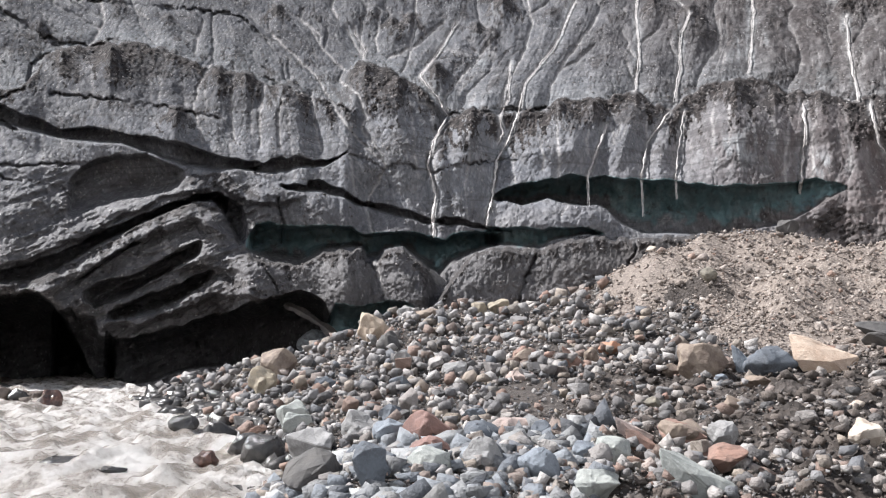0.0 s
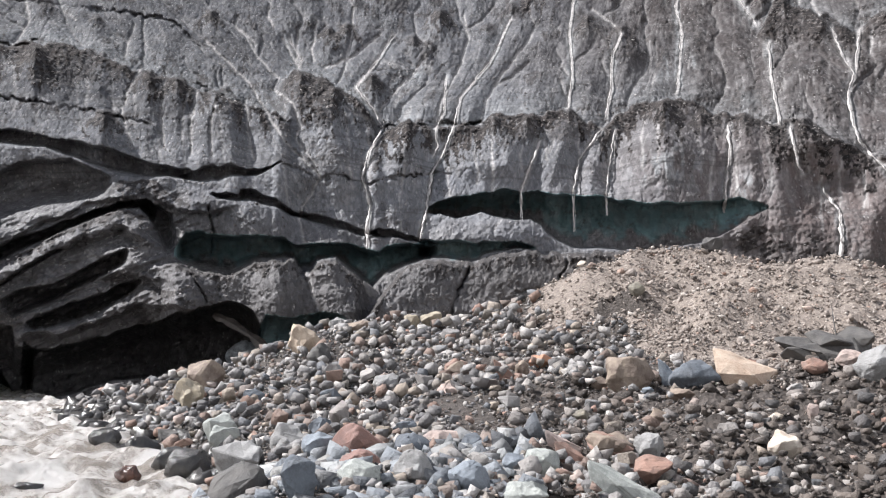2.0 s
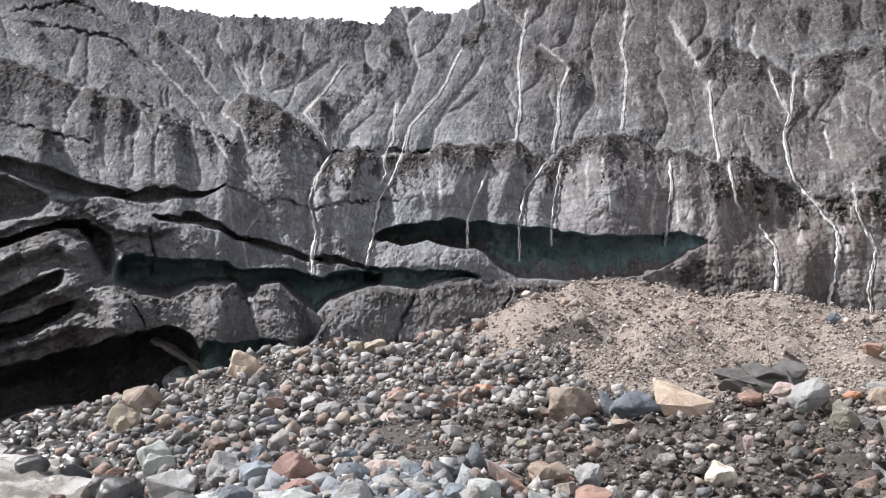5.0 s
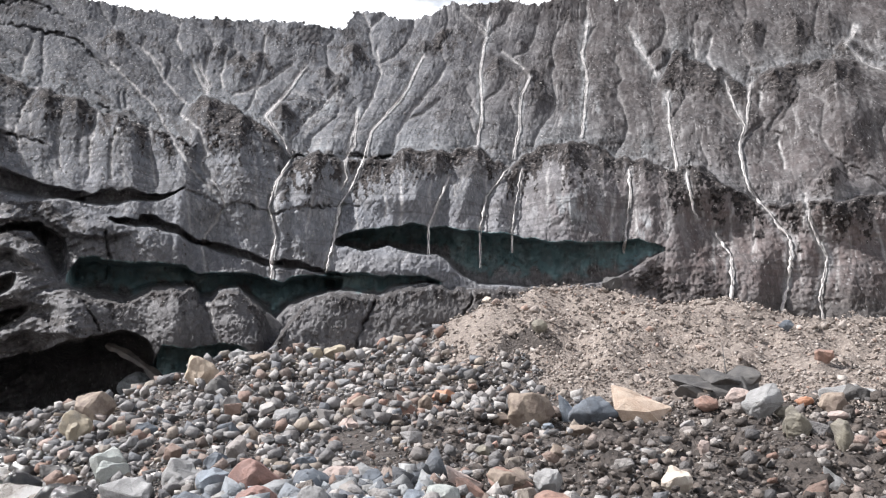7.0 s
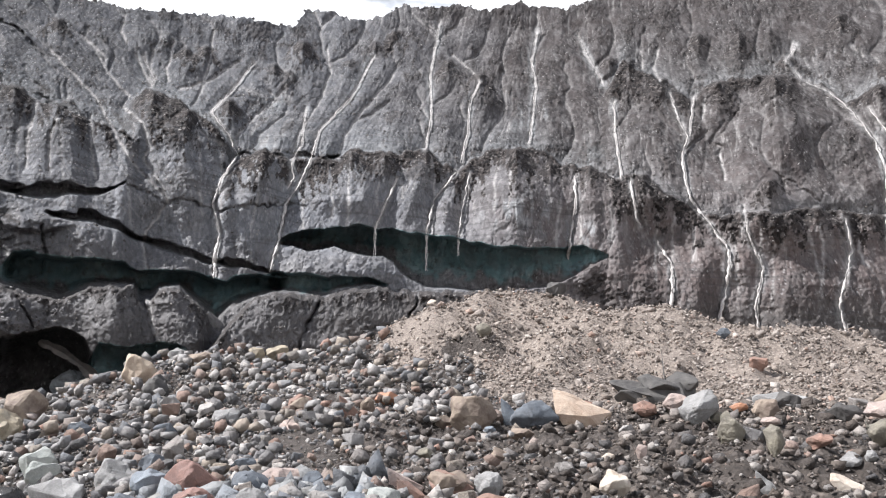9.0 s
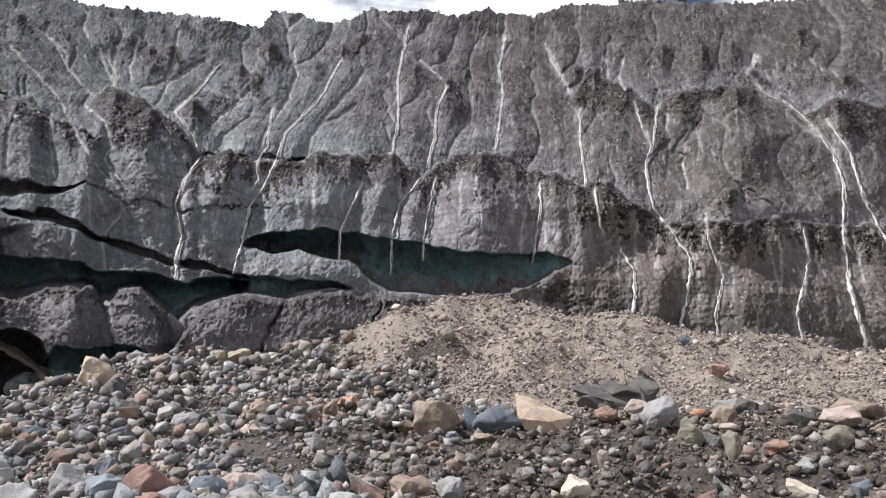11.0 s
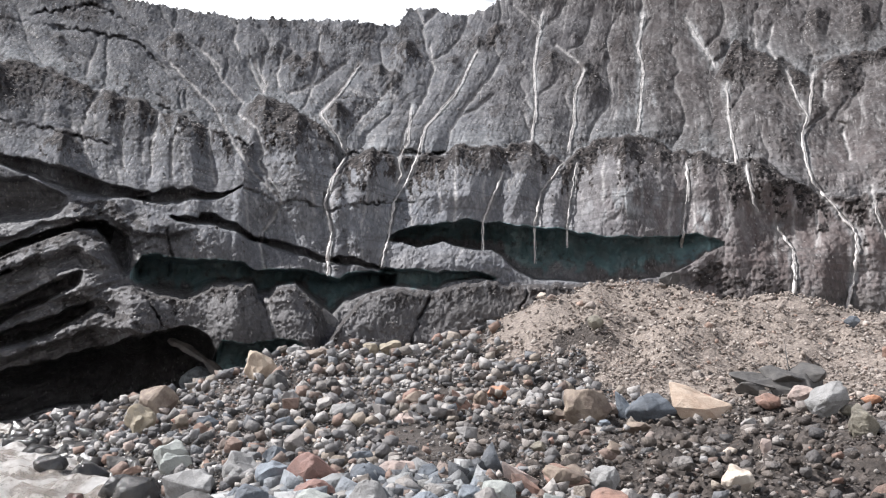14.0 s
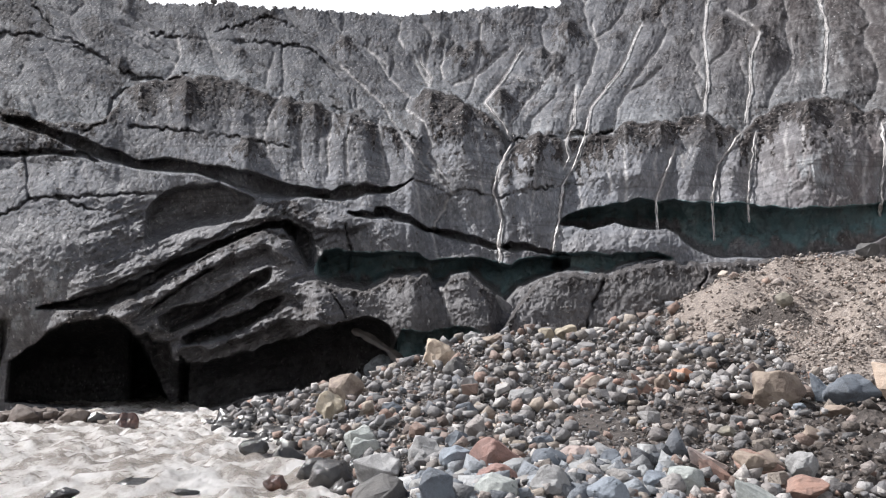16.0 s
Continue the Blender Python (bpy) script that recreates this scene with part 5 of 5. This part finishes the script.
# x, y, width, height, shape, stone, look
BOULDERS = [
    (10.24, 22.56, 1.76, 0.93, "wedge", SALMON, "pale salmon-pink wedge of rock on the gravel"),
    (8.9, 22.83, 1.43, 0.84, "round", SLATE, "smooth dark blue-grey boulder on the gravel"),
    (6.97, 22.65, 1.35, 0.96, "block", UMBER, "brown boulder with a tan weathered top"),
    (13.52, 24.11, 2.72, 1.06, "fold", BASALT, "large dark layered slab half buried in gravel"),
    (12.71, 20.33, 1.08, 0.9, "block", ASH, "light grey blocky boulder with a shaded front"),
    (13.17, 22.28, 0.8, 0.53, "block", ROSE, "greyish pink boulder among gravel"),
    (13.13, 23.82, 0.5, 0.35, "block", CREAM, "small cream-coloured stone on a dark slab"),
    (12.1, 22.17, 0.69, 0.4, "block", RUST, "rust-red stone under a dark slab"),
    (6.12, 12.28, 0.52, 0.38, "block", CREAM, "pale cream boulder with a rough face"),
    (11.76, 17.47, 0.65, 0.74, "block", OLIVE, "olive-tan tilted boulder among stones"),
    (9.99, 13.5, 0.38, 0.51, "block", OLIVE, "grey-green stone standing in grit"),
    (19.58, 27.08, 0.69, 0.48, "block", RUST, "pinkish red stone on the gravel mound"),
    (22.17, 33.1, 0.66, 0.44, "round", SLATE, "dark blue-grey stone on the mound crest"),
    (11.8, 36.5, 0.79, 0.61, "round", OLIVE, "dark ochre stone on the gravel mound"),
    (16.02, 21.18, 1.6, 0.45, "slab", ASH, "flat grey slab lying in gravel"),
    (4.2, 12.79, 0.38, 0.31, "block", ASH, "pale grey angular stone in grit"),
    (3.57, 12.77, 0.78, 0.35, "slab", RUST, "rust-brown slab among stones"),
    (-3.31, 39.02, 1.47, 1.37, "block", TAN, "tan boulder on the crest of the stone slope"),
    (-2.52, 36.47, 1, 0.78, "block", BASALT, "dark grey boulder beside a tan one"),
    (-2.03, 45.09, 1.08, 0.71, "block", ASH, "grey boulder on the crest of the slope"),
    (-0.78, 42.17, 1.53, 0.61, "slab", UMBER, "flat brown stone on the crest"),
    (1.87, 43.92, 0.9, 0.66, "block", OCHRE, "yellowish stone on the crest"),
    (2.9, 43.84, 1.2, 0.78, "block", OCHRE, "ochre-yellow boulder on the crest"),
    (2.22, 24.58, 1.08, 0.64, "block", ROSE, "pale pink-grey boulder on the slope"),
    (2.85, 29.3, 0.87, 0.56, "block", RUST, "red-brown boulder on the slope"),
    (5.66, 28.2, 0.96, 0.41, "slab", ORANGE, "bright orange flat stone on the slope"),
    (4.14, 26.94, 0.65, 0.67, "wedge", RUST, "dark red upright stone on the slope"),
    (6.02, 30.76, 0.75, 0.45, "block", CREAM, "whitish stone on the slope"),
    (-0.27, 14.6, 1.06, 0.68, "block", BRICK, "large brick-red boulder with a slanting ridge"),
    (-1.8, 17.35, 0.73, 0.64, "block", ASH, "light grey angular boulder among cobbles"),
    (-1.29, 18.78, 0.67, 0.49, "block", SLATE, "dark blue-grey boulder among cobbles"),
    (-1.01, 15.19, 0.64, 0.46, "slab", BLUE, "blue-grey slab leaning on stones"),
    (-3.62, 20.71, 0.75, 0.64, "block", SAGE, "pale greenish grey boulder"),
    (0.64, 14.55, 0.72, 0.49, "round", SLATE, "grey boulder with a rust patch"),
    (-6.49, 30.21, 0.87, 0.89, "block", OCHRE, "olive-yellow stone on the slope"),
    (-7.24, 36.43, 1.63, 1.3, "block", UMBER, "grey-brown boulder on the slope"),
    (-1.44, 28.58, 0.63, 0.59, "block", ASH, "grey stone on the slope"),
    (0.24, 26.98, 0.65, 0.61, "block", ROSE, "light brownish stone on the slope"),
    (-1.69, 10.69, 0.81, 0.58, "block", BASALT, "large dark grey wet-sided boulder at the river edge"),
    (-2.59, 16.03, 0.95, 0.69, "block", ASH, "grey boulder above the river edge"),
    (-1.74, 17.13, 0.68, 0.65, "block", ASH, "pale grey boulder with a bright top"),
    (-0.89, 9.88, 0.43, 0.51, "block", SLATE, "grey boulder among cobbles"),
    (-0.2, 10.48, 0.58, 0.36, "round", SAGE, "pale greenish grey rounded boulder"),
    (1.18, 10.63, 0.53, 0.41, "round", BLUE, "rounded blue-grey boulder among cobbles"),
    (0.49, 11.03, 0.55, 0.41, "block", ASH, "grey angular boulder with a pale edge"),
    (2.28, 11.68, 0.53, 0.39, "block", SAGE, "grey-green boulder among cobbles"),
    (2.94, 12.6, 0.49, 0.45, "wedge", RUST, "red-brown pointed boulder among cobbles"),
    (3, 10.04, 0.87, 0.57, "wedge", SAGE, "long pale greenish slab with a ridge"),
    (3.51, 11.01, 0.84, 0.28, "slab", RUST, "flat rust-red slab among cobbles"),
    (3.6, 12.7, 0.77, 0.36, "block", UMBER, "brown boulder in dark grit"),
    (4.2, 12.74, 0.43, 0.37, "block", ASH, "light grey stone in dark grit"),
    (1.72, 9.67, 0.51, 0.31, "block", SAGE, "pale cobble at the front of the bank"),
    (1.26, 14.81, 0.92, 0.34, "block", ROSE, "pinkish grey boulder among stones"),
    (-6.58, 30.27, 1.06, 1.02, "block", OCHRE, "yellowish grey boulder on the slope"),
    (-7.36, 37.77, 1.11, 1.0, "block", BASALT, "grey boulder on the slope"),
    (16.42, 17.64, 1.03, 0.50, "block", ROSE, "pinkish flat-topped boulder in brown gravel"),
    (17.60, 18.24, 1.57, 0.63, "slab", UMBER, "long rust-brown slab lying in gravel"),
    (14.11, 15.29, 0.72, 0.60, "round", OLIVE, "olive-grey boulder in brown soil"),
    (16.18, 18.80, 1.02, 0.48, "block", BASALT, "dark blocky boulder among gravel"),
    (15.92, 20.87, 0.94, 0.47, "slab", BASALT, "dark flat slab in gravel"),
    (14.64, 20.08, 0.72, 0.51, "block", UMBER, "brown boulder with a dark front"),
    (14.30, 20.81, 0.55, 0.21, "slab", ORANGE, "small orange flat stone"),
    (14.00, 19.00, 0.52, 0.23, "slab", ROSE, "pale pink flat stone"),
    (10.87, 13.39, 0.45, 0.24, "block", RUST, "rust-brown stone in dark soil"),
    (11.23, 13.02, 0.40, 0.26, "block", ASH, "light grey stone in dark soil"),
    (11.48, 12.81, 0.24, 0.21, "block", ASH, "small pale grey stone"),
    (10.19, 11.95, 0.50, 0.28, "wedge", CREAM, "pale pink wedge of rock in dark soil"),
    (9.06, 12.52, 0.34, 0.38, "wedge", ASH, "grey tilted stone in gravel"),
    (10.20, 10.65, 0.33, 0.26, "block", SLATE, "dark slate stone in soil"),
    (8.47, 15.88, 0.37, 0.52, "block", ROSE, "salmon stone standing in dark grit"),
    (5.68, 16.60, 0.41, 0.27, "block", UMBER, "brown stone in dark grit"),
    (7.23, 21.52, 0.59, 0.28, "slab", BLUE, "pale blue-grey slab below a brown boulder"),
    (8.31, 23.31, 0.51, 0.71, "wedge", BLUE, "blue-grey pointed stone between two boulders"),
    (2.92, 12.93, 0.57, 0.40, "wedge", ROSE, "greyish pink wedge of rock"),
    (7.71, 15.71, 0.27, 0.17, "block", CREAM, "small whitish stone in grit"),
    (0.30, 26.20, 0.83, 0.61, "block", ASH, "grey-brown block on the stone slope"),
    (2.80, 28.71, 0.83, 0.55, "block", UMBER, "tan-brown block behind a pale boulder"),
    (-1.33, 24.81, 0.68, 0.48, "block", SLATE, "grey block on the stone slope"),
    (-2.38, 35.57, 1.12, 0.78, "round", BASALT, "dark boulder beside a tan one"),
    (-3.88, 26.77, 0.74, 0.52, "block", SLATE, "slate-grey block on the stone slope"),
    (-0.10, 32.10, 0.62, 0.62, "block", BASALT, "dark upright block on the slope"),
    (4.79, 27.23, 0.53, 0.53, "block", UMBER, "brown block on the slope"),
    (6.54, 24.03, 0.77, 0.38, "block", UMBER, "brown stone beside a large boulder"),
    (4.21, 16.94, 0.36, 0.19, "slab", OLIVE, "olive stone in dark grit"),
    (7.60, 20.43, 0.75, 0.27, "slab", UMBER, "brown slab in dark grit"),
    (13.40, 20.45, 0.50, 0.27, "slab", OLIVE, "greenish stone in gravel"),
    (17.68, 41.93, 1.18, 0.69, "block", BASALT, "dark boulder with a pale top on the mound crest"),
    (10.92, 42.99, 0.55, 0.30, "block", CREAM, "small cream stone on the crest of the mound"),
    (-3.90, 21.70, 0.91, 0.67, "block", SAGE, "pale grey-green boulder at the river edge"),
    (-4.60, 19.67, 0.97, 0.61, "round", WET, "large wet dark boulder at the river edge"),
    (-5.61, 23.95, 0.78, 0.47, "block", BASALT, "dark stone by the torrent"),
    (-0.22, 11.95, 0.58, 0.36, "block", BRICK, "brick-red boulder in the cobbles"),
    (1.96, 11.54, 0.49, 0.24, "block", BLUE, "blue-grey angular cobble among paler stones"),
    (1.57, 13.91, 0.43, 0.29, "round", SLATE, "slate-grey rounded cobble among mixed stones"),
    (0.58, 16.54, 0.50, 0.30, "block", SLATE, "dark slate cobble lying among stones"),
]
RIVER_ROCKS = [
    (-8.03, 25.86, 0.91, 0.56, "round", WET, "wet black boulder in the torrent"),
    (-6.24, 23.36, 1, 0.53, "round", WET, "wet black boulder at the river edge"),
    (-5.24, 18.51, 0.53, 0.34, "block", WETRED, "wet red-brown stone in the torrent"),
    (-3.97, 18.44, 1.08, 0.62, "round", WET, "wet dark boulder at the river edge"),
    (-8.09, 18.11, 1.3, 0.38, "round", WET, "wet black boulder washed by the torrent"),
    (-17.87, 37.98, 1.15, 0.81, "block", WETRED, "reddish wet stone in the torrent"),
    (-6.86, 17.35, 0.64, 0.21, "round", WET, "low wet rock in the torrent"),
    (-9.47, 17.28, 0.68, 0.22, "round", WET, "low wet rock in the torrent"),
    (-25.62, 42.61, 2.04, 1.02, "block", BAR, "brown boulder on the gravel bar by the cave"),
    (-22.65, 42.28, 1.64, 0.85, "block", BAR, "dark boulder on the gravel bar"),
    (-21.53, 42.38, 1.21, 0.68, "round", WET, "wet dark stone at the end of the bar"),
    (-25.86, 45.09, 1.78, 0.82, "block", BAR, "brown stone on the gravel bar"),
]


def folded(x, y, wide, high, material, label, seed, base):
    """A low bent slab: leaning leaves of rock with a hollow under the middle."""
    rnd = random.Random(seed)
    bm = bmesh.new()
    for cx, cz, w, h, turn in ((0.02, 0.2, 1.0, 1.0, 0.0), (-0.24, 0.36, 0.62, 0.42, -0.18), (0.06, 0.56, 0.62, 0.42, -0.12), (0.3, 0.62, 0.4, 0.62, 0.3)):
        made = []
        for k in range(16):
            a = Vector((rnd.gauss(0, 1), rnd.gauss(0, 1), rnd.gauss(0, 1))).normalized()
            a = a.lerp(a * (0.62 / max(abs(c) for c in a)), 0.5)
            c = Vector((a.x * 0.62 * w * wide, a.y * 0.36 * wide, a.z * 0.62 * h * high))
            made.append(bm.verts.new(Euler((0.15, -turn, 0)).to_matrix() @ c + Vector((cx * wide, 0.1 * wide * rnd.uniform(-1, 1), cz * high))))
        hull = bmesh.ops.convex_hull(bm, input=made)
        bmesh.ops.delete(bm, geom=list({g for g in hull["geom_interior"] + hull["geom_unused"] if isinstance(g, bmesh.types.BMVert)}), context="VERTS")
    bmesh.ops.bevel(bm, geom=[e2 for e2 in bm.edges if e2.is_manifold], offset=0.04, segments=2, affect="EDGES", profile=0.6)
    bmesh.ops.triangulate(bm, faces=bm.faces)
    bmesh.ops.subdivide_edges(bm, edges=bm.edges[:], cuts=1)
    bmesh.ops.triangulate(bm, faces=bm.faces)
    for v in bm.verts:
        v.co += 0.06 * noise.noise_vector(v.co * 2.2)
    ob = part("boulder", bm, material)
    ob.matrix_world = Matrix.LocRotScale((x, y, base), Euler((0, 0, -math.atan2(x, y))), None)
    return tagged(ob, label, "boulder")


def boulder(x, y, wide, high, shape, material, label, seed, base, name="boulder"):
    """A boulder of its own: a worn block, a wedge, a slab or a rounded stone, bedded a little in what it stands on."""
    rnd = random.Random(seed)
    bm = bmesh.new()
    if shape == "fold":
        return folded(x, y, wide, high, material, label, seed, base)
    n = dict(block=22, wedge=9, slab=18, round=34)[shape]
    tip = Euler((rnd.uniform(-0.5, 0.5), rnd.uniform(-0.5, 0.5), rnd.uniform(0, 3))).to_matrix()
    for k in range(n):
        a = Vector((rnd.gauss(0, 1), rnd.gauss(0, 1), rnd.gauss(0, 1))).normalized()
        if shape != "round":
            a = a.lerp(a * (0.62 / max(abs(c) for c in tip @ a)), rnd.uniform(0.15, 0.5))
        a *= rnd.uniform(0.9, 1.03) if shape == "round" else rnd.uniform(0.8, 1.02)
        bm.verts.new(a)
    if shape == "wedge":
        for c in ((-0.75, -0.3, 0.7), (0.75, -0.2, -0.1), (-0.6, -0.5, -0.7), (0.7, -0.5, -0.7), (-0.5, 0.6, -0.7), (0.6, 0.5, -0.6), (-0.3, 0.5, 0.55)):
            bm.verts.new([v + rnd.uniform(-0.08, 0.08) for v in c])
        bmesh.ops.delete(bm, geom=bm.verts[:n], context="VERTS")
    hull = bmesh.ops.convex_hull(bm, input=bm.verts)
    bmesh.ops.delete(bm, geom=list({g for g in hull["geom_interior"] + hull["geom_unused"] if isinstance(g, bmesh.types.BMVert)}), context="VERTS")
    bmesh.ops.dissolve_limit(bm, angle_limit=0.2, verts=bm.verts, edges=bm.edges)
    bmesh.ops.bevel(bm, geom=bm.edges[:], offset=0.06 if shape != "round" else 0.1, segments=2, affect="EDGES", profile=0.6)
    bmesh.ops.triangulate(bm, faces=bm.faces)
    bmesh.ops.subdivide_edges(bm, edges=bm.edges[:], cuts=2)
    bmesh.ops.triangulate(bm, faces=bm.faces)
    lo = [min(v.co[k] for v in bm.verts) for k in range(3)]
    hi = [max(v.co[k] for v in bm.verts) for k in range(3)]
    deep = wide * rnd.uniform(0.7, 0.95)
    for v in bm.verts:
        v.co = Vector([(v.co[k] - (lo[k] + hi[k]) / 2) / (hi[k] - lo[k]) * d for k, d in enumerate((wide, deep, high * 1.25))])
        if v.co.z < 0:
            v.co.x, v.co.y = v.co.x * (1 + 0.45 * v.co.z / high), v.co.y * (1 + 0.6 * v.co.z / high)
        v.co += v.co.normalized() * (0.05 if shape == "round" else 0.09) * wide * noise.noise(v.co * (3.2 / wide) + Vector((seed, 0, 0)))
        v.co += v.co.normalized() * 0.025 * wide * noise.noise(v.co * (11.0 / wide) + Vector((0, seed, 0)))
    ob = part(name, bm, material)
    for f in ob.data.polygons:
        f.use_smooth = shape == "round"
    facing = -math.atan2(x, y)
    ob.matrix_world = Matrix.LocRotScale((x, y, base + high * 0.42), Euler((0, 0, facing)), None)
    return tagged(ob, label, "boulder")


for k, (x, y, wide, high, shape, material, label) in enumerate(BOULDERS):
    boulder(x, y, wide, high, shape, material, label, 40 + k, float(ground_height(np.array(x), np.array(y))))
for k, (x, y, wide, high, shape, material, label) in enumerate(RIVER_ROCKS):
    boulder(x, y, wide, high * 1.1, shape, material, label, 140 + k, float(water_level(np.array(y))) - 0.05)

bar = np.stack([rng.uniform(-29.0, -20.5, 260), rng.uniform(41.5, 47.0, 260)], -1)
hump = np.clip(1 - ((bar[:, 0] + 25.5) / 5.0) ** 2, 0, 1) * np.clip(1 - ((bar[:, 1] - 44.2) / 2.8) ** 2, 0, 1)
bar, hump = bar[hump > 0.05], hump[hump > 0.05]
size = 0.3 + 0.7 * rng.random(len(bar)) ** 2
spots = np.stack([bar[:, 0], bar[:, 1], water_level(bar[:, 1]) + 0.75 * hump * rng.random(len(bar)) ** 0.5 - 0.05], -1)
joined("stones", STONES, spots, size, rng, BAR, "dark brown stones heaped on a bar by the cave", "stones")

# wet stones along the water's edge
y = rng.uniform(9.5, 44, 330)
x = np.interp(y, [p[1] for p in BANK], [p[0] for p in BANK]) + rng.uniform(-0.7, 1.3, len(y)) * (0.5 + y / 40)
size = (0.012 + 0.035 * rng.random(len(y)) ** 2) * np.hypot(x, y) ** 0.75 * 1.6
z = np.maximum(ground_height(x, y), water_level(y) - 0.1) + 0.12 * size
joined("stones", STONES, np.stack([x, y, z], -1), size, rng, WET, "wet black stones along the edge of the torrent", "stones")

# rubble melted out of the ice: thickest on the dark caps, trailing down in streaks below them, and strewn over the slabs at the west end
th, ph = rng.uniform(-37, 49, 150000), rng.uniform(3.0, 26.5, 150000)
r, bare, cover = (a[:] for a in front_relief(th, ph)[:3])
below = np.min([np.where(along(line, th) > ph - 0.1, along(line, th) - ph, 99) for name, line in TIERS if name.startswith("tier")], 0)
trail = np.exp(-np.maximum(below - 0.3, 0) / 1.1) * step(-0.15, 0.35, fbm(th * 1.6 + 0.3 * ph, ph * 0.35, 3, 27, 0.6))
slabs = 0.4 * (1 - step(-13, -5, th)) * (1 - step(11, 14, ph)) * step(-0.3, 0.3, fbm(th * 1.2, ph * 1.2, 3, 28, 0.6))
share = np.maximum.reduce([0.14 * cover, 0.5 * trail, slabs, np.full_like(th, 0.02)])
ok = (rng.random(len(th)) < share) & (bare < 0.1) & (ph < along(SKYLINE, th) - 0.3)
th, ph, r = np.radians(th[ok]), np.radians(ph[ok]), r[ok] + 0.02
size = 0.1 + 0.36 * rng.random(len(th)) ** 3
RUBBLE = stone("ice_rubble", "island", [(0.0, (0.03, 0.027, 0.026)), (0.3, (0.075, 0.066, 0.063)), (0.55, (0.14, 0.128, 0.124)), (0.8, (0.27, 0.258, 0.25)), (1.0, (0.42, 0.405, 0.4))])
joined("rubble", PEBBLES, np.stack([r * np.sin(th), r * np.cos(th), EYE[2] + r * np.tan(ph)], -1), size, rng, RUBBLE, "grey stones melting out of the glacier ice", "rubble")

# stones along the crest of the glacier
th = rng.uniform(-37, 50, 300)
top = along(SKYLINE, th) + 0.10 * fbm(th * 2.5, th * 0, 4, 71, 0.65)
r = front_relief(th, top)[0] + rng.uniform(0.0, 0.9, len(th))
size = 0.12 + 0.5 * rng.random(len(th)) ** 4
spots = np.stack([r * np.sin(np.radians(th)), r * np.cos(np.radians(th)), EYE[2] + r * np.tan(np.radians(top)) + 0.1 * size], -1)
joined("crest_stones", STONES, spots, size, rng, BASALT, "dark stones along the crest of the ice", "stones")
for th0, ph0, wide, high in ((34.75, 26.95, 1.2, 1.0), (30.4, 27.3, 0.9, 0.7), (40.6, 26.15, 0.7, 1.3), (-21.0, 25.1, 0.8, 0.6), (-15.5, 25.1, 0.8, 0.5)):
    d0 = float(front_relief(np.array([th0]), np.array([ph0]))[0][0]) + 0.4
    boulder(d0 * math.sin(radians(th0)), d0 * math.cos(radians(th0)), wide, high, "block", BASALT, "dark boulder perched on the glacier crest", int(th0 * 7) + 400,
            EYE[2] + d0 * math.tan(radians(ph0)) - 0.1)

# slabs of paler ice fallen at the mouth of the western cavern
PALE_ICE = plain_stone("pale_ice", (0.2, 0.212, 0.225), (0.08, 0.085, 0.09), 0.5, 0.35)
for x, y, wide, high, base, label in ((-10.0, 62.5, 2.2, 1.7, 2.9, "grey-white slab of fallen ice in the cavern mouth"), (-8.6, 60.5, 1.4, 1.0, 3.0, "small pale block of fallen ice")):
    tagged(boulder(x, y, wide, high, "block", PALE_ICE, label, int(abs(x) * 10) + 3, base, "ice_slab"), category="ice slab")
SILTY = plain_stone("silty_chunk", (0.17, 0.16, 0.155), (0.1, 0.095, 0.09), 0.5, 0.5)
tagged(boulder(-0.3, 61.5, 1.3, 1.7, "wedge", SILTY, "grey chunk of ice wedged between two lobes", 5, 7.3, "ice_slab"), category="ice slab")
beam = bmesh.new()
rnd = random.Random(8)
rings = []
for k in range(13):
    f = k / 12
    d0, a0 = 61.0 - 1.2 * f, radians(-10.9 + 4.2 * f)
    c = Vector((d0 * math.sin(a0), d0 * math.cos(a0), EYE[2] + d0 * math.tan(radians(3.75 - 1.5 * f - 1.5 * f * f))))
    w = (0.22 + 0.1 * f) * rnd.uniform(0.6, 1.4)
    rings.append([beam.verts.new(c + Vector((w * 0.6 * math.cos(q) * rnd.uniform(0.8, 1.2), 1.2 * w * math.sin(q), w * math.cos(q - 0.7) * rnd.uniform(0.85, 1.15)))) for q in (0, 1.05, 2.1, 3.14, 4.2, 5.25)])
    if k:
        for j in range(6):
            beam.faces.new((rings[-2][j], rings[-2][(j + 1) % 6], rings[-1][(j + 1) % 6], rings[-1][j]))
beam.faces.new(rings[0])
beam.faces.new(rings[-1][::-1])
bmesh.ops.recalc_face_normals(beam, faces=beam.faces)
tagged(part("ice_ridge", beam, plain_stone("silty_ice", (0.075, 0.064, 0.056), (0.035, 0.031, 0.03), 0.5, 0.6)), "silty beige ridge of ice slanting across the cavern mouth", "ice ridge")
